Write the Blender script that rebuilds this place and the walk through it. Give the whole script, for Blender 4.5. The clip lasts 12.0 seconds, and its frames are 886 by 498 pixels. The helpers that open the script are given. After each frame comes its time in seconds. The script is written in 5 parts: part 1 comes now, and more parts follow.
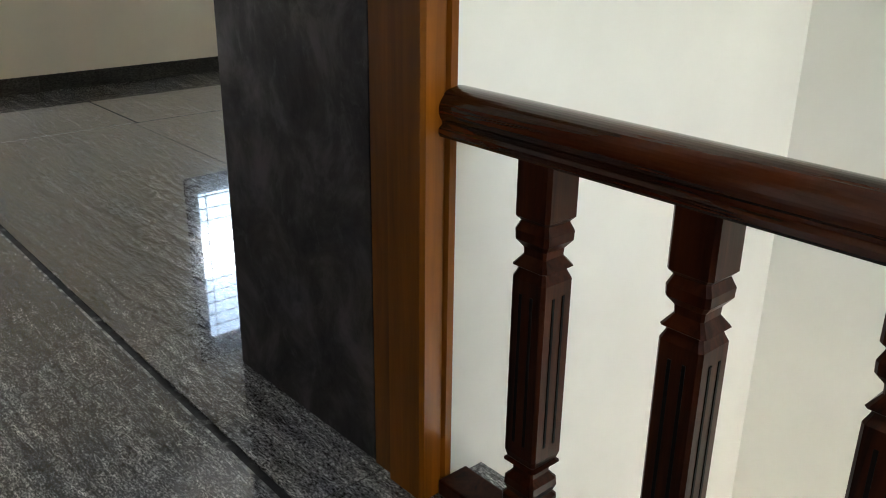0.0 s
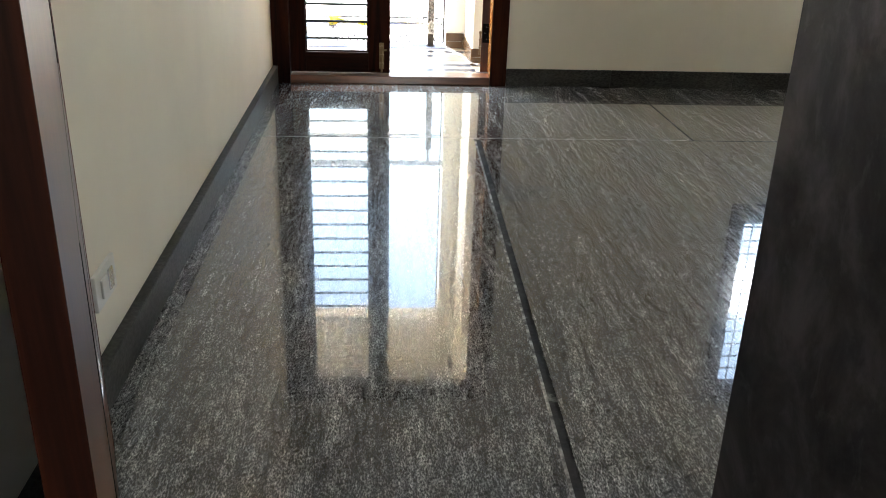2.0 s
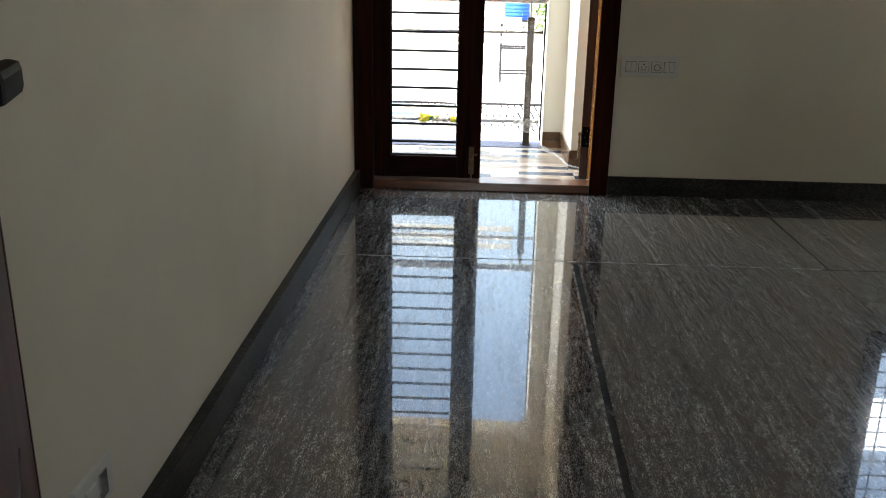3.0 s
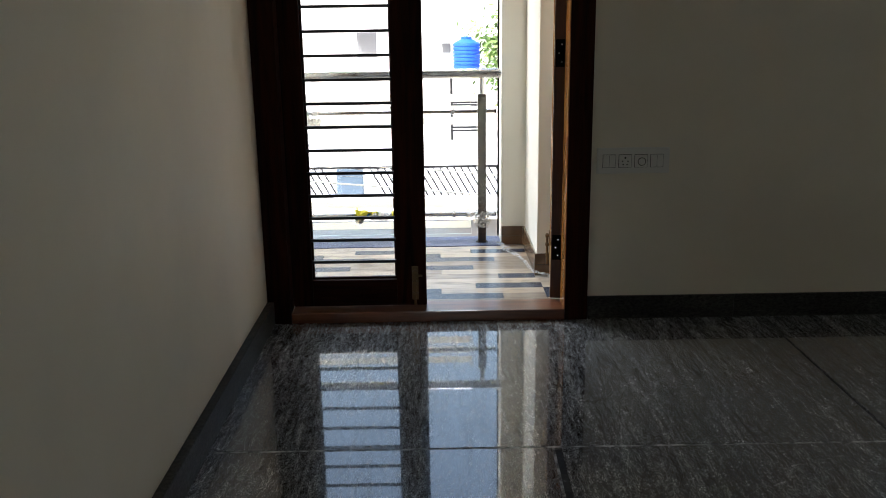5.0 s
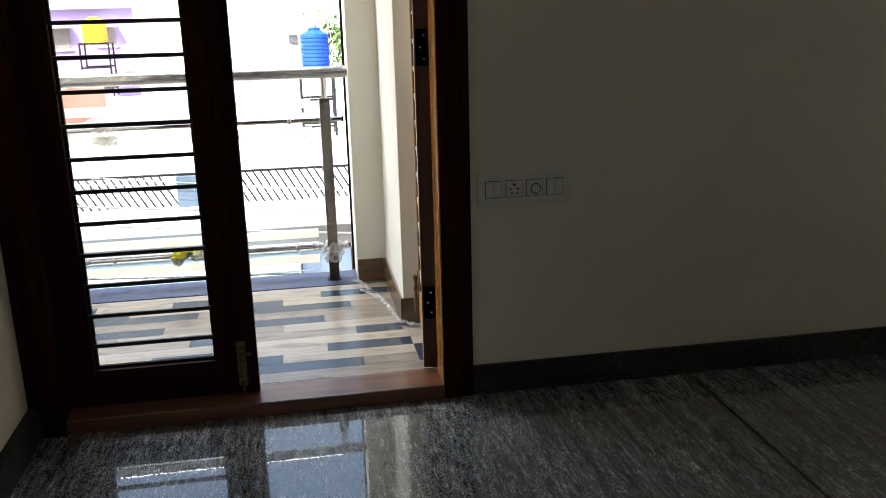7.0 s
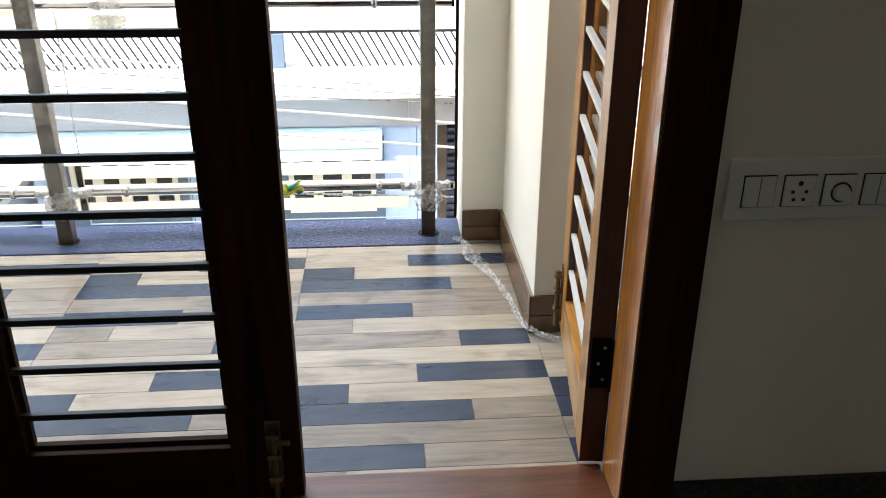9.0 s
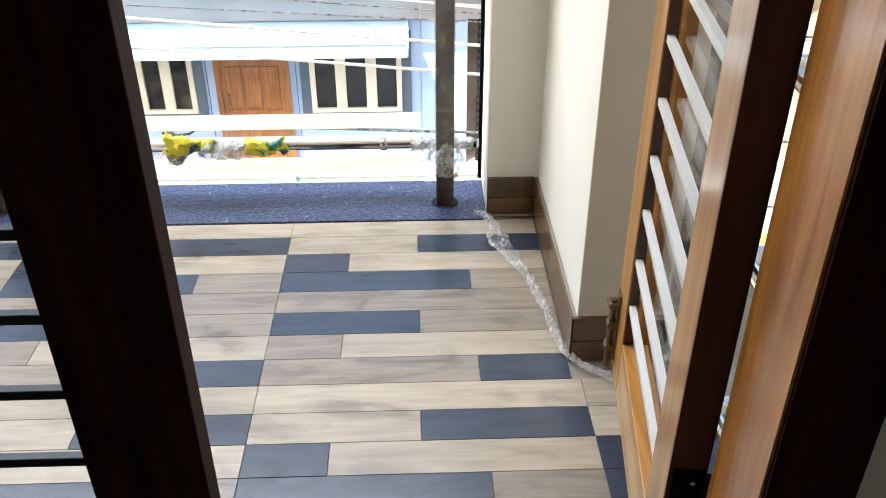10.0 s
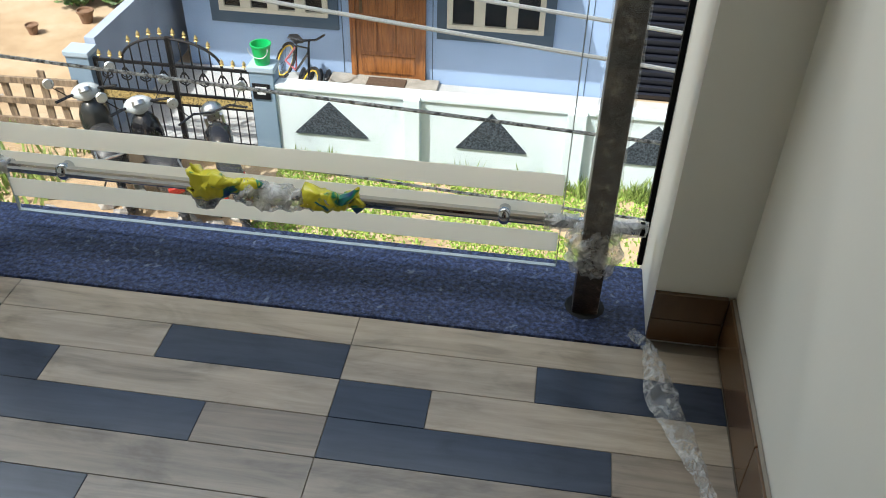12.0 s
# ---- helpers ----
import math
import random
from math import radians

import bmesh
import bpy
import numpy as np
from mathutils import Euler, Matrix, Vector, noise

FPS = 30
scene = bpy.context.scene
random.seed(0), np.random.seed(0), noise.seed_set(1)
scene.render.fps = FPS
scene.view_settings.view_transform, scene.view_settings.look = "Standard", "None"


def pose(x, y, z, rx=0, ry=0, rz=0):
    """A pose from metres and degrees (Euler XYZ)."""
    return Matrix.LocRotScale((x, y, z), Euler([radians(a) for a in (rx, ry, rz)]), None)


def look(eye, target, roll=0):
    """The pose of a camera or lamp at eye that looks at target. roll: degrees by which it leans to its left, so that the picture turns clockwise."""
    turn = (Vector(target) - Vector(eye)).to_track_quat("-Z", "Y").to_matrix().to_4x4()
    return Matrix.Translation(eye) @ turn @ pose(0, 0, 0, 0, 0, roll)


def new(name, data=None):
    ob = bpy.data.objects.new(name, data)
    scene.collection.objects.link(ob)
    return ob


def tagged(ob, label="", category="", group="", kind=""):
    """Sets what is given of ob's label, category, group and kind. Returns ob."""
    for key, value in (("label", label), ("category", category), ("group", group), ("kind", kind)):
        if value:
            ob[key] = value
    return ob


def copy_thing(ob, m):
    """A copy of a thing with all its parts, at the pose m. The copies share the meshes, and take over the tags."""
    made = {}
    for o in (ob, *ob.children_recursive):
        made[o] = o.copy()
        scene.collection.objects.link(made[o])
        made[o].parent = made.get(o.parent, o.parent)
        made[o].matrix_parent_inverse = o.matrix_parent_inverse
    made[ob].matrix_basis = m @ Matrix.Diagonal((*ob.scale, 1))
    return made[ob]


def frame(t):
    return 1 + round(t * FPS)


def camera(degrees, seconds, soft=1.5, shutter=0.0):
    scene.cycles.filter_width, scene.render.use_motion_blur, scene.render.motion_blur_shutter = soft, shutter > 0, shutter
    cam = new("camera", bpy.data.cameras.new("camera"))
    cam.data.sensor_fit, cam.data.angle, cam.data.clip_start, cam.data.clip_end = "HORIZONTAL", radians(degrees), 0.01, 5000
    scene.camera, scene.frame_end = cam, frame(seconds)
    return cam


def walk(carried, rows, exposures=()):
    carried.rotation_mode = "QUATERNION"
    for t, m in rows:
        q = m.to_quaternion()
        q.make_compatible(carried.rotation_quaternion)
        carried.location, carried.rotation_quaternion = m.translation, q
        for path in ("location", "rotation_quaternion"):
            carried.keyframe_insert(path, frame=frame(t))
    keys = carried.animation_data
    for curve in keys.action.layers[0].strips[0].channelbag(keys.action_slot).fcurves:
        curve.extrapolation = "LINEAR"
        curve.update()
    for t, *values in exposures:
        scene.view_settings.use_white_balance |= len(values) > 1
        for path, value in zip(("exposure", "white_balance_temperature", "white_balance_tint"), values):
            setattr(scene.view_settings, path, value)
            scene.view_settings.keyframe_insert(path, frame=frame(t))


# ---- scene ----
# ---- camera and walk ----
cam = camera(54.13, 12.0, soft=0.95)
# seconds, place, Euler angles in degrees
PATH = [
    (0, 0.065, 0.086, 1.100, 68.42, -0.73, -41.63),
    (0.5, 0.136, 0.188, 1.107, 67.51, -0.80, -29.16),
    (1, 0.231, 0.337, 1.094, 67.21, -0.78, -19.64),
    (1.5, 0.357, 0.485, 1.092, 66.85, -0.82, -10.49),
    (2, 0.417, 0.686, 1.098, 67.01, -1.65, -3.67),
    (2.5, 0.428, 0.939, 1.129, 69.16, -1.70, -0.20),
    (3, 0.459, 1.198, 1.141, 71.96, -1.01, 2.69),
    (5, 0.512, 2.238, 1.237, 75.21, 0.79, -0.56),
    (5.5, 0.525, 2.458, 1.250, 75.04, 0.18, -5.67),
    (6, 0.508, 2.691, 1.250, 75.15, 1.07, -9.48),
    (6.5, 0.561, 2.925, 1.233, 74.93, 1.68, -10.82),
    (8.5, 0.656, 4.137, 1.179, 68.84, -0.28, -4.84),
    (9, 0.625, 4.488, 1.159, 65.31, -0.21, -4.10),
    (9.5, 0.656, 4.818, 1.145, 61.31, 0.25, -3.80),
    (10, 0.698, 5.117, 1.129, 57.89, 0.07, -1.98),
    (10.5, 0.703, 5.415, 1.107, 56.10, 0.63, -1.40),
    (11, 0.730, 5.663, 1.095, 54.02, 1.03, -1.46),
    (11.5, 0.726, 5.817, 1.096, 52.47, 0.46, 0.67),
    (12, 0.669, 5.988, 1.043, 51.60, -1.02, 8.35),
]
# seconds, stops, kelvin, tint
EXPOSURES = [(0.0, 3.68, 6400, 10), (0.5, 3.98, 6400, 10), (1.0, 4.25, 6450, 10), (1.5, 4.28, 6450, 10), (2.0, 3.85, 6500, 10), (2.5, 3.3, 6500, 10), (3.0, 2.62, 6450, 10), (5.0, 1.8, 6250, 10),
             (6.5, 1.7, 6300, 10), (8.5, 1.78, 6350, 10), (9.5, 1.82, 6350, 10), (10.5, 1.5, 6250, 10), (11.0, 0.86, 6150, 5), (12.0, 0.3, 6100, 5)]
walk(cam, [(t, pose(x, y, z, rx, ry, rz)) for t, x, y, z, rx, ry, rz in PATH], EXPOSURES)

# ---- world and light ----
TO_SUN = Vector((-0.36, -0.42, 0.83)).normalized()
world = bpy.data.worlds.new("sky")
scene.world = world
world.use_nodes = True
wn = world.node_tree
sky = wn.nodes.new("ShaderNodeTexSky")
sky.sky_type = "NISHITA"
sky.sun_disc = False
sky.sun_elevation = math.asin(TO_SUN.z)
sky.sun_rotation = math.atan2(TO_SUN.x, TO_SUN.y)
sky.dust_density = 7.0
sky.air_density = 1.6
wn.nodes["Background"].inputs["Strength"].default_value = 0.15
wn.links.new(sky.outputs["Color"], wn.nodes["Background"].inputs["Color"])
sun = new("sun", bpy.data.lights.new("sun", "SUN"))
sun.data.energy, sun.data.angle, sun.data.color = 4.8, radians(0.6), (1.0, 0.97, 0.92)
sun.matrix_world = look(TO_SUN * 40, (0, 0, 0))


def fill_light(name, at, towards, wide, high, watts, colour=(0.93, 0.97, 1.0)):
    data = bpy.data.lights.new(name, "AREA")
    data.shape, data.size, data.size_y, data.energy, data.color = "RECTANGLE", wide, high, watts, colour
    ob = new(name, data)
    ob.matrix_world = look(at, towards)
    return ob


# added fill lamp in an unseen wall opening, behind the start of the walk
fill_light("stair_fill", (1.0, -1.69, 1.75), (0.35, 1.0, 0.9), 1.6, 0.9, 0.85)
# lamps added for sky light: outside above the balcony's opening, and in the window
fill_light("balcony_sky_fill", (-1.36, 8.15, 3.55), (-1.36, 5.7, 0.2), 4.4, 1.1, 105)
fill_light("window_daylight", (3.4, 5.97, 1.45), (3.4, 4.1, 2.55), 1.35, 0.6, 4.2)


# ---- materials ----
def material(name, base, rough=0.6, metal=0.0, spec=0.5):
    m = bpy.data.materials.new(name)
    m.use_nodes = True
    b = m.node_tree.nodes["Principled BSDF"]
    b.inputs["Base Color"].default_value = (*base, 1)
    b.inputs["Roughness"].default_value = rough
    b.inputs["Metallic"].default_value = metal
    b.inputs["Specular IOR Level"].default_value = spec
    return m, m.node_tree, b


def coords(nt, scale=(1, 1, 1), turn=(0, 0, 0)):
    tc, mp = nt.nodes.new("ShaderNodeTexCoord"), nt.nodes.new("ShaderNodeMapping")
    geo = nt.nodes.new("ShaderNodeNewGeometry")
    nt.links.new(geo.outputs["Position"], mp.inputs["Vector"])
    nt.nodes.remove(tc)
    mp.inputs["Scale"].default_value = scale
    mp.inputs["Rotation"].default_value = [radians(a) for a in turn]
    return mp.outputs["Vector"]


def noise_tex(nt, vec, scale, detail=4.0, rough=0.55, distort=0.0):
    n = nt.nodes.new("ShaderNodeTexNoise")
    n.inputs["Scale"].default_value, n.inputs["Detail"].default_value = scale, detail
    n.inputs["Roughness"].default_value, n.inputs["Distortion"].default_value = rough, distort
    nt.links.new(vec, n.inputs["Vector"])
    return n.outputs["Fac"]


def ramp(nt, fac, stops):
    r = nt.nodes.new("ShaderNodeValToRGB")
    e = r.color_ramp.elements
    while len(e) < len(stops):
        e.new(0.5)
    for el, (p, c) in zip(e, stops):
        el.position = p
        el.color = (*c, 1) if len(c) == 3 else c
    nt.links.new(fac, r.inputs["Fac"])
    return r.outputs["Color"]


def mix(nt, a, b, fac, kind="MIX"):
    n = nt.nodes.new("ShaderNodeMix")
    n.data_type, n.blend_type = "RGBA", kind
    for socket, v in ((n.inputs["Factor"], fac), (n.inputs["A"], a), (n.inputs["B"], b)):
        if hasattr(v, "is_linked"):
            nt.links.new(v, socket)
        else:
            socket.default_value = v
    return n.outputs["Result"]


def grey(v):
    return (v, v, v)


def bump(nt, b, height, strength=0.3, distance=0.002):
    n = nt.nodes.new("ShaderNodeBump")
    n.inputs["Strength"].default_value, n.inputs["Distance"].default_value = strength, distance
    nt.links.new(height, n.inputs["Height"])
    nt.links.new(n.outputs["Normal"], b.inputs["Normal"])


def paint(name, base, rough=0.6, var=0.06, grain=180, relief=0.12):
    """Wall paint: faint blotches, roller grain."""
    m, nt, b = material(name, base, rough, spec=0.3)
    v = coords(nt)
    big = noise_tex(nt, v, 1.6, 5)
    lo = tuple(c * (1 - var) for c in base)
    hi = tuple(min(c * (1 + var), 0.9) for c in base)
    nt.links.new(ramp(nt, big, [(0.3, lo), (0.7, hi)]), b.inputs["Base Color"])
    bump(nt, b, noise_tex(nt, v, grain, 3), relief, 0.001)
    return m


def wood(name, dark, light, axis="z", rough=0.3, coat=0.4, scale=1.0, streak=None):
    """Varnished wood with grain along one axis."""
    m, nt, b = material(name, light, rough)
    s = {"x": (0.9, 14, 14), "y": (14, 0.9, 14), "z": (14, 14, 0.9)}[axis]
    info = nt.nodes.new("ShaderNodeObjectInfo")
    v = coords(nt, tuple(c * scale for c in s))
    add = nt.nodes.new("ShaderNodeVectorMath")
    nt.links.new(v, add.inputs[0])
    mul = nt.nodes.new("ShaderNodeMath")
    mul.operation = "MULTIPLY"
    mul.inputs[1].default_value = 37.0
    nt.links.new(info.outputs["Random"], mul.inputs[0])
    nt.links.new(mul.outputs[0], add.inputs[1])
    v = add.outputs[0]
    g = noise_tex(nt, v, 1.6, 6, 0.6, 0.8)
    fine = noise_tex(nt, v, 9, 3, 0.6)
    col = ramp(nt, g, [(0.32, dark), (0.55, light), (0.72, tuple(c * 1.25 for c in light))])
    finec = ramp(nt, fine, [(0.35, grey(0.62)), (0.6, grey(1.0))])
    col = mix(nt, col, finec, 0.55, "MULTIPLY")
    if streak:
        sp = noise_tex(nt, coords(nt, tuple(c * 0.35 for c in s)), 1.3, 2)
        spm = ramp(nt, sp, [(0.60, grey(0)), (0.64, grey(1))])
        col = mix(nt, col, (*streak, 1), spm)
    nt.links.new(col, b.inputs["Base Color"])
    b.inputs["Coat Weight"].default_value = coat
    b.inputs["Coat Roughness"].default_value = 0.12
    bump(nt, b, fine, 0.12, 0.0008)
    return m


def granite_floor():
    m, nt, b = material("polished_granite", (0.2, 0.2, 0.2), 0.06)
    v = coords(nt, (1, 0.36, 1), (0, 0, -10))
    fine = noise_tex(nt, v, 290, 3, 0.7)
    mid = noise_tex(nt, coords(nt, (1, 0.2, 1), (0, 0, -12)), 95, 5, 0.75)
    big = noise_tex(nt, coords(nt, (1, 0.09, 1), (0, 0, -14)), 24, 5, 0.68, 0.4)
    speck = ramp(nt, fine, [(0.34, grey(0.015)), (0.44, (0.09, 0.092, 0.094)), (0.54, (0.22, 0.223, 0.225)), (0.68, (0.46, 0.46, 0.455))])
    blot = ramp(nt, mid, [(0.38, grey(0.52)), (0.5, grey(1.0)), (0.62, grey(1.6))])
    wash = ramp(nt, big, [(0.34, (0.5, 0.51, 0.53)), (0.5, grey(0.88)), (0.66, (1.42, 1.41, 1.37))])
    col = mix(nt, mix(nt, speck, blot, 1.0, "MULTIPLY"), wash, 1.0, "MULTIPLY")
    patch = noise_tex(nt, coords(nt), 7.0, 5, 0.6)
    long = noise_tex(nt, coords(nt, (1, 0.26, 1), (0, 0, -12)), 85, 5, 0.75, 0.2)
    col = mix(nt, col, ramp(nt, long, [(0.38, grey(0.68)), (0.5, grey(0.96)), (0.62, grey(1.35))]), 1.0, "MULTIPLY")
    stain = ramp(nt, patch, [(0.70, grey(1.0)), (0.80, grey(0.45))])
    col = mix(nt, col, stain, 1.0, "MULTIPLY")
    nt.links.new(col, b.inputs["Base Color"])
    b.inputs["Specular IOR Level"].default_value = 0.25
    b.inputs["Coat Weight"].default_value, b.inputs["Coat IOR"].default_value, b.inputs["Coat Roughness"].default_value = 1.0, 1.72, 0.006
    nt.links.new(ramp(nt, big, [(0.36, grey(1.0)), (0.5, grey(0.95)), (0.64, grey(0.72))]), b.inputs["Coat Weight"])
    haze = noise_tex(nt, coords(nt, (1.0, 1.0, 1), (0, 0, 35)), 11, 6, 0.7, 1.5)
    grain = ramp(nt, mid, [(0.4, grey(0.10)), (0.5, grey(0.18)), (0.64, grey(0.32))])
    nt.links.new(mix(nt, grain, ramp(nt, haze, [(0.5, grey(0.8)), (0.8, grey(1.4))]), 1.0, "MULTIPLY"), b.inputs["Roughness"])
    return m


def granite_dark(name="skirting_granite", tint=(0.052, 0.050, 0.046), rough=0.45):
    m, nt, b = material(name, tint, rough, spec=0.12)
    v = coords(nt, (0.5, 0.5, 1))
    sp = ramp(nt, noise_tex(nt, v, 130, 3, 0.7), [(0.35, grey(0.5)), (0.5, grey(0.95)), (0.7, grey(1.6))])
    bl = ramp(nt, noise_tex(nt, v, 6, 4, 0.6), [(0.3, grey(0.55)), (0.7, grey(1.35))])
    c = mix(nt, (*tint, 1), sp, 1.0, "MULTIPLY")
    nt.links.new(mix(nt, c, bl, 1.0, "MULTIPLY"), b.inputs["Base Color"])
    return m


def granite_leather():
    """Leathered blue-grey granite of the balcony edge."""
    m, nt, b = material("leathered_granite", (0.06, 0.08, 0.14), 0.38)
    v = coords(nt)
    sp = noise_tex(nt, v, 125, 4, 0.6)
    fleck = noise_tex(nt, v, 46, 3, 0.55)
    c = ramp(nt, sp, [(0.34, (0.005, 0.009, 0.030)), (0.5, (0.026, 0.042, 0.118)), (0.68, (0.10, 0.14, 0.31))])
    f = ramp(nt, fleck, [(0.66, grey(0)), (0.72, grey(0.8))])
    nt.links.new(mix(nt, c, (0.24, 0.28, 0.38, 1), f), b.inputs["Base Color"])
    bump(nt, b, noise_tex(nt, v, 62, 5, 0.68), 1.0, 0.013)
    return m


def plank_mat(name, base, contrast, rough=0.26):
    """Wood-look or slate-look porcelain plank; each piece differs a little."""
    m, nt, b = material(name, base, rough, spec=0.7)
    info = nt.nodes.new("ShaderNodeObjectInfo")
    v = coords(nt, (2.2, 26, 1))
    add = nt.nodes.new("ShaderNodeVectorMath")
    comb = nt.nodes.new("ShaderNodeCombineXYZ")
    mul = nt.nodes.new("ShaderNodeMath")
    mul.operation = "MULTIPLY"
    mul.inputs[1].default_value = 53.0
    nt.links.new(info.outputs["Random"], mul.inputs[0])
    nt.links.new(mul.outputs[0], comb.inputs["X"])
    nt.links.new(mul.outputs[0], comb.inputs["Z"])
    nt.links.new(v, add.inputs[0])
    nt.links.new(comb.outputs[0], add.inputs[1])
    g = noise_tex(nt, add.outputs[0], 2.2, 6, 0.62, 0.7)
    lo, hi = tuple(c * (1 - contrast) for c in base), tuple(c * (1 + contrast * 0.8) for c in base)
    col = ramp(nt, g, [(0.3, lo), (0.5, base), (0.7, hi)])
    knot = noise_tex(nt, coords(nt, (3.0, 9.0, 1)), 1.6, 5, 0.6, 0.8)
    kn = ramp(nt, knot, [(0.35, grey(1.1)), (0.54, grey(1.0)), (0.70, grey(0.66))])
    col = mix(nt, col, kn, 1.0, "MULTIPLY")
    per = ramp(nt, info.outputs["Random"], [(0.0, grey(0.9)), (1.0, grey(1.08))])
    nt.links.new(mix(nt, col, per, 1.0, "MULTIPLY"), b.inputs["Base Color"])
    bump(nt, b, g, 0.08, 0.001)
    return m


def laminate_stone():
    """Dark stone-look laminate of the wardrobe's side."""
    m, nt, b = material("dark_stone_laminate", (0.05, 0.048, 0.05), 0.6, spec=0.2)
    v = coords(nt, (1, 1, 0.9))
    cl = noise_tex(nt, v, 5.5, 8, 0.66, 0.5)
    sc = noise_tex(nt, coords(nt, (1.6, 1.6, 1.1), (20, 25, 0)), 11, 7, 0.68, 0.8)
    c = ramp(nt, cl, [(0.36, (0.014, 0.0113, 0.012)), (0.5, (0.037, 0.031, 0.032)), (0.66, (0.09, 0.078, 0.080))])
    s = ramp(nt, sc, [(0.55, grey(0)), (0.72, grey(0.55))])
    nt.links.new(mix(nt, c, (0.10, 0.092, 0.094, 1), s), b.inputs["Base Color"])
    bump(nt, b, sc, 0.25, 0.001)
    return m


def metal(name, base, rough, dirt=0.1):
    m, nt, b = material(name, base, rough, 1.0)
    n = noise_tex(nt, coords(nt), 35, 4)
    nt.links.new(ramp(nt, n, [(0.3, grey(rough * 0.8)), (0.7, grey(min(1, rough * (1.3 + dirt))))]), b.inputs["Roughness"])
    return m


def glass(name="clear_glass", rough=0.0, tint=(1, 1, 1)):
    m = bpy.data.materials.new(name)
    m.use_nodes = True
    nt = m.node_tree
    nt.nodes.remove(nt.nodes["Principled BSDF"])
    out = nt.nodes["Material Output"]
    tr, gl = nt.nodes.new("ShaderNodeBsdfTransparent"), nt.nodes.new("ShaderNodeBsdfGlossy")
    mx, lw, po, ma = (nt.nodes.new("ShaderNode" + k) for k in ("MixShader", "LayerWeight", "Math", "Math"))
    lw.inputs["Blend"].default_value = 0.5
    po.operation, po.inputs[1].default_value = "POWER", 5.0
    ma.operation, ma.inputs[1].default_value, ma.inputs[2].default_value = "MULTIPLY_ADD", 0.9, 0.03
    nt.links.new(lw.outputs["Facing"], po.inputs[0])
    nt.links.new(po.outputs[0], ma.inputs[0])
    tr.inputs["Color"].default_value = (*tint, 1)
    gl.inputs["Roughness"].default_value = rough
    nt.links.new(ma.outputs[0], mx.inputs["Fac"])
    nt.links.new(tr.outputs[0], mx.inputs[1])
    nt.links.new(gl.outputs[0], mx.inputs[2])
    nt.links.new(mx.outputs[0], out.inputs["Surface"])
    return m


def film_plastic(name, clear=0.6, tint=(0.85, 0.86, 0.84), patchy=0.45):
    """Thin crumpled packing film."""
    m = bpy.data.materials.new(name)
    m.use_nodes = True
    nt = m.node_tree
    b = nt.nodes["Principled BSDF"]
    b.inputs["Base Color"].default_value = (*tint, 1)
    b.inputs["Roughness"].default_value = 0.16
    tr, mx = nt.nodes.new("ShaderNodeBsdfTransparent"), nt.nodes.new("ShaderNodeMixShader")
    n = noise_tex(nt, coords(nt), 45, 5, 0.65, 1.0)
    f = ramp(nt, n, [(0.35, grey(clear)), (0.7, grey(max(clear - patchy, 0.05)))])
    nt.links.new(f, mx.inputs["Fac"])
    nt.links.new(b.outputs[0], mx.inputs[1])
    nt.links.new(tr.outputs[0], mx.inputs[2])
    nt.links.new(mx.outputs[0], nt.nodes["Material Output"].inputs["Surface"])
    bump(nt, b, n, 0.6, 0.004)
    return m


def blotch(name, stops, scale=6, rough=0.85, relief=0.3, dist=0.01, detail=6):
    m, nt, b = material(name, stops[0][1], rough)
    v = coords(nt)
    n = noise_tex(nt, v, scale, detail, 0.65)
    nt.links.new(ramp(nt, n, stops), b.inputs["Base Color"])
    bump(nt, b, noise_tex(nt, v, scale * 7, 4), relief, dist)
    return m


def foliage(name, a, c):
    m, nt, b = material(name, a, 0.55)
    geo = nt.nodes.new("ShaderNodeNewGeometry")
    nt.links.new(ramp(nt, geo.outputs["Random Per Island"], [(0.0, a), (1.0, c)]), b.inputs["Base Color"])
    b.inputs["Transmission Weight"].default_value = 0.0
    return m


WALL = paint("cream_wall_paint", (0.82, 0.765, 0.645))
WALL_OUT = paint("balcony_wall_paint", (0.80, 0.785, 0.71), var=0.04)
STAIR_WALL = paint("stair_wall_paint", (0.76, 0.77, 0.72))
CEIL = paint("ceiling_paint", (0.85, 0.84, 0.81))
FLOOR = granite_floor()
SKIRT = granite_dark()
JOINT = blotch("slab_joint_filler", [(0.4, (0.007, 0.007, 0.007)), (0.58, (0.03, 0.029, 0.028)), (0.68, (0.26, 0.26, 0.25))], 11, 0.8, 0.3, 0.01, 9)
LEATHER = granite_leather()
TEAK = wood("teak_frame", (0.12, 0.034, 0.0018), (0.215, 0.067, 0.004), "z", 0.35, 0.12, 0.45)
TEAK.node_tree.nodes["Principled BSDF"].inputs["Specular IOR Level"].default_value = 0.15
# same wood as the balcony jamb, lightened where daylight strikes it
REVEAL_LIT = wood("daylit_jamb_teak", (0.4, 0.14, 0.025), (0.66, 0.28, 0.06), "z", 0.25, 0.4)
TEAK_Y = wood("teak_rail_long", (0.014, 0.004, 0.002), (0.06, 0.014, 0.004), "y", 0.2, 0.5)
TEAK_Y.node_tree.nodes["Principled BSDF"].inputs["Specular IOR Level"].default_value = 0.25
BALUSTER_WOOD = wood("dark_baluster_wood", (0.008, 0.0022, 0.001), (0.045, 0.010, 0.003), "z", 0.3, 0.12)
# balcony frame and closed leaf: backlit shade is in this dark colour
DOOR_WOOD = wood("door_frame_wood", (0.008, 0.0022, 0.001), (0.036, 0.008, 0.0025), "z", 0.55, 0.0)
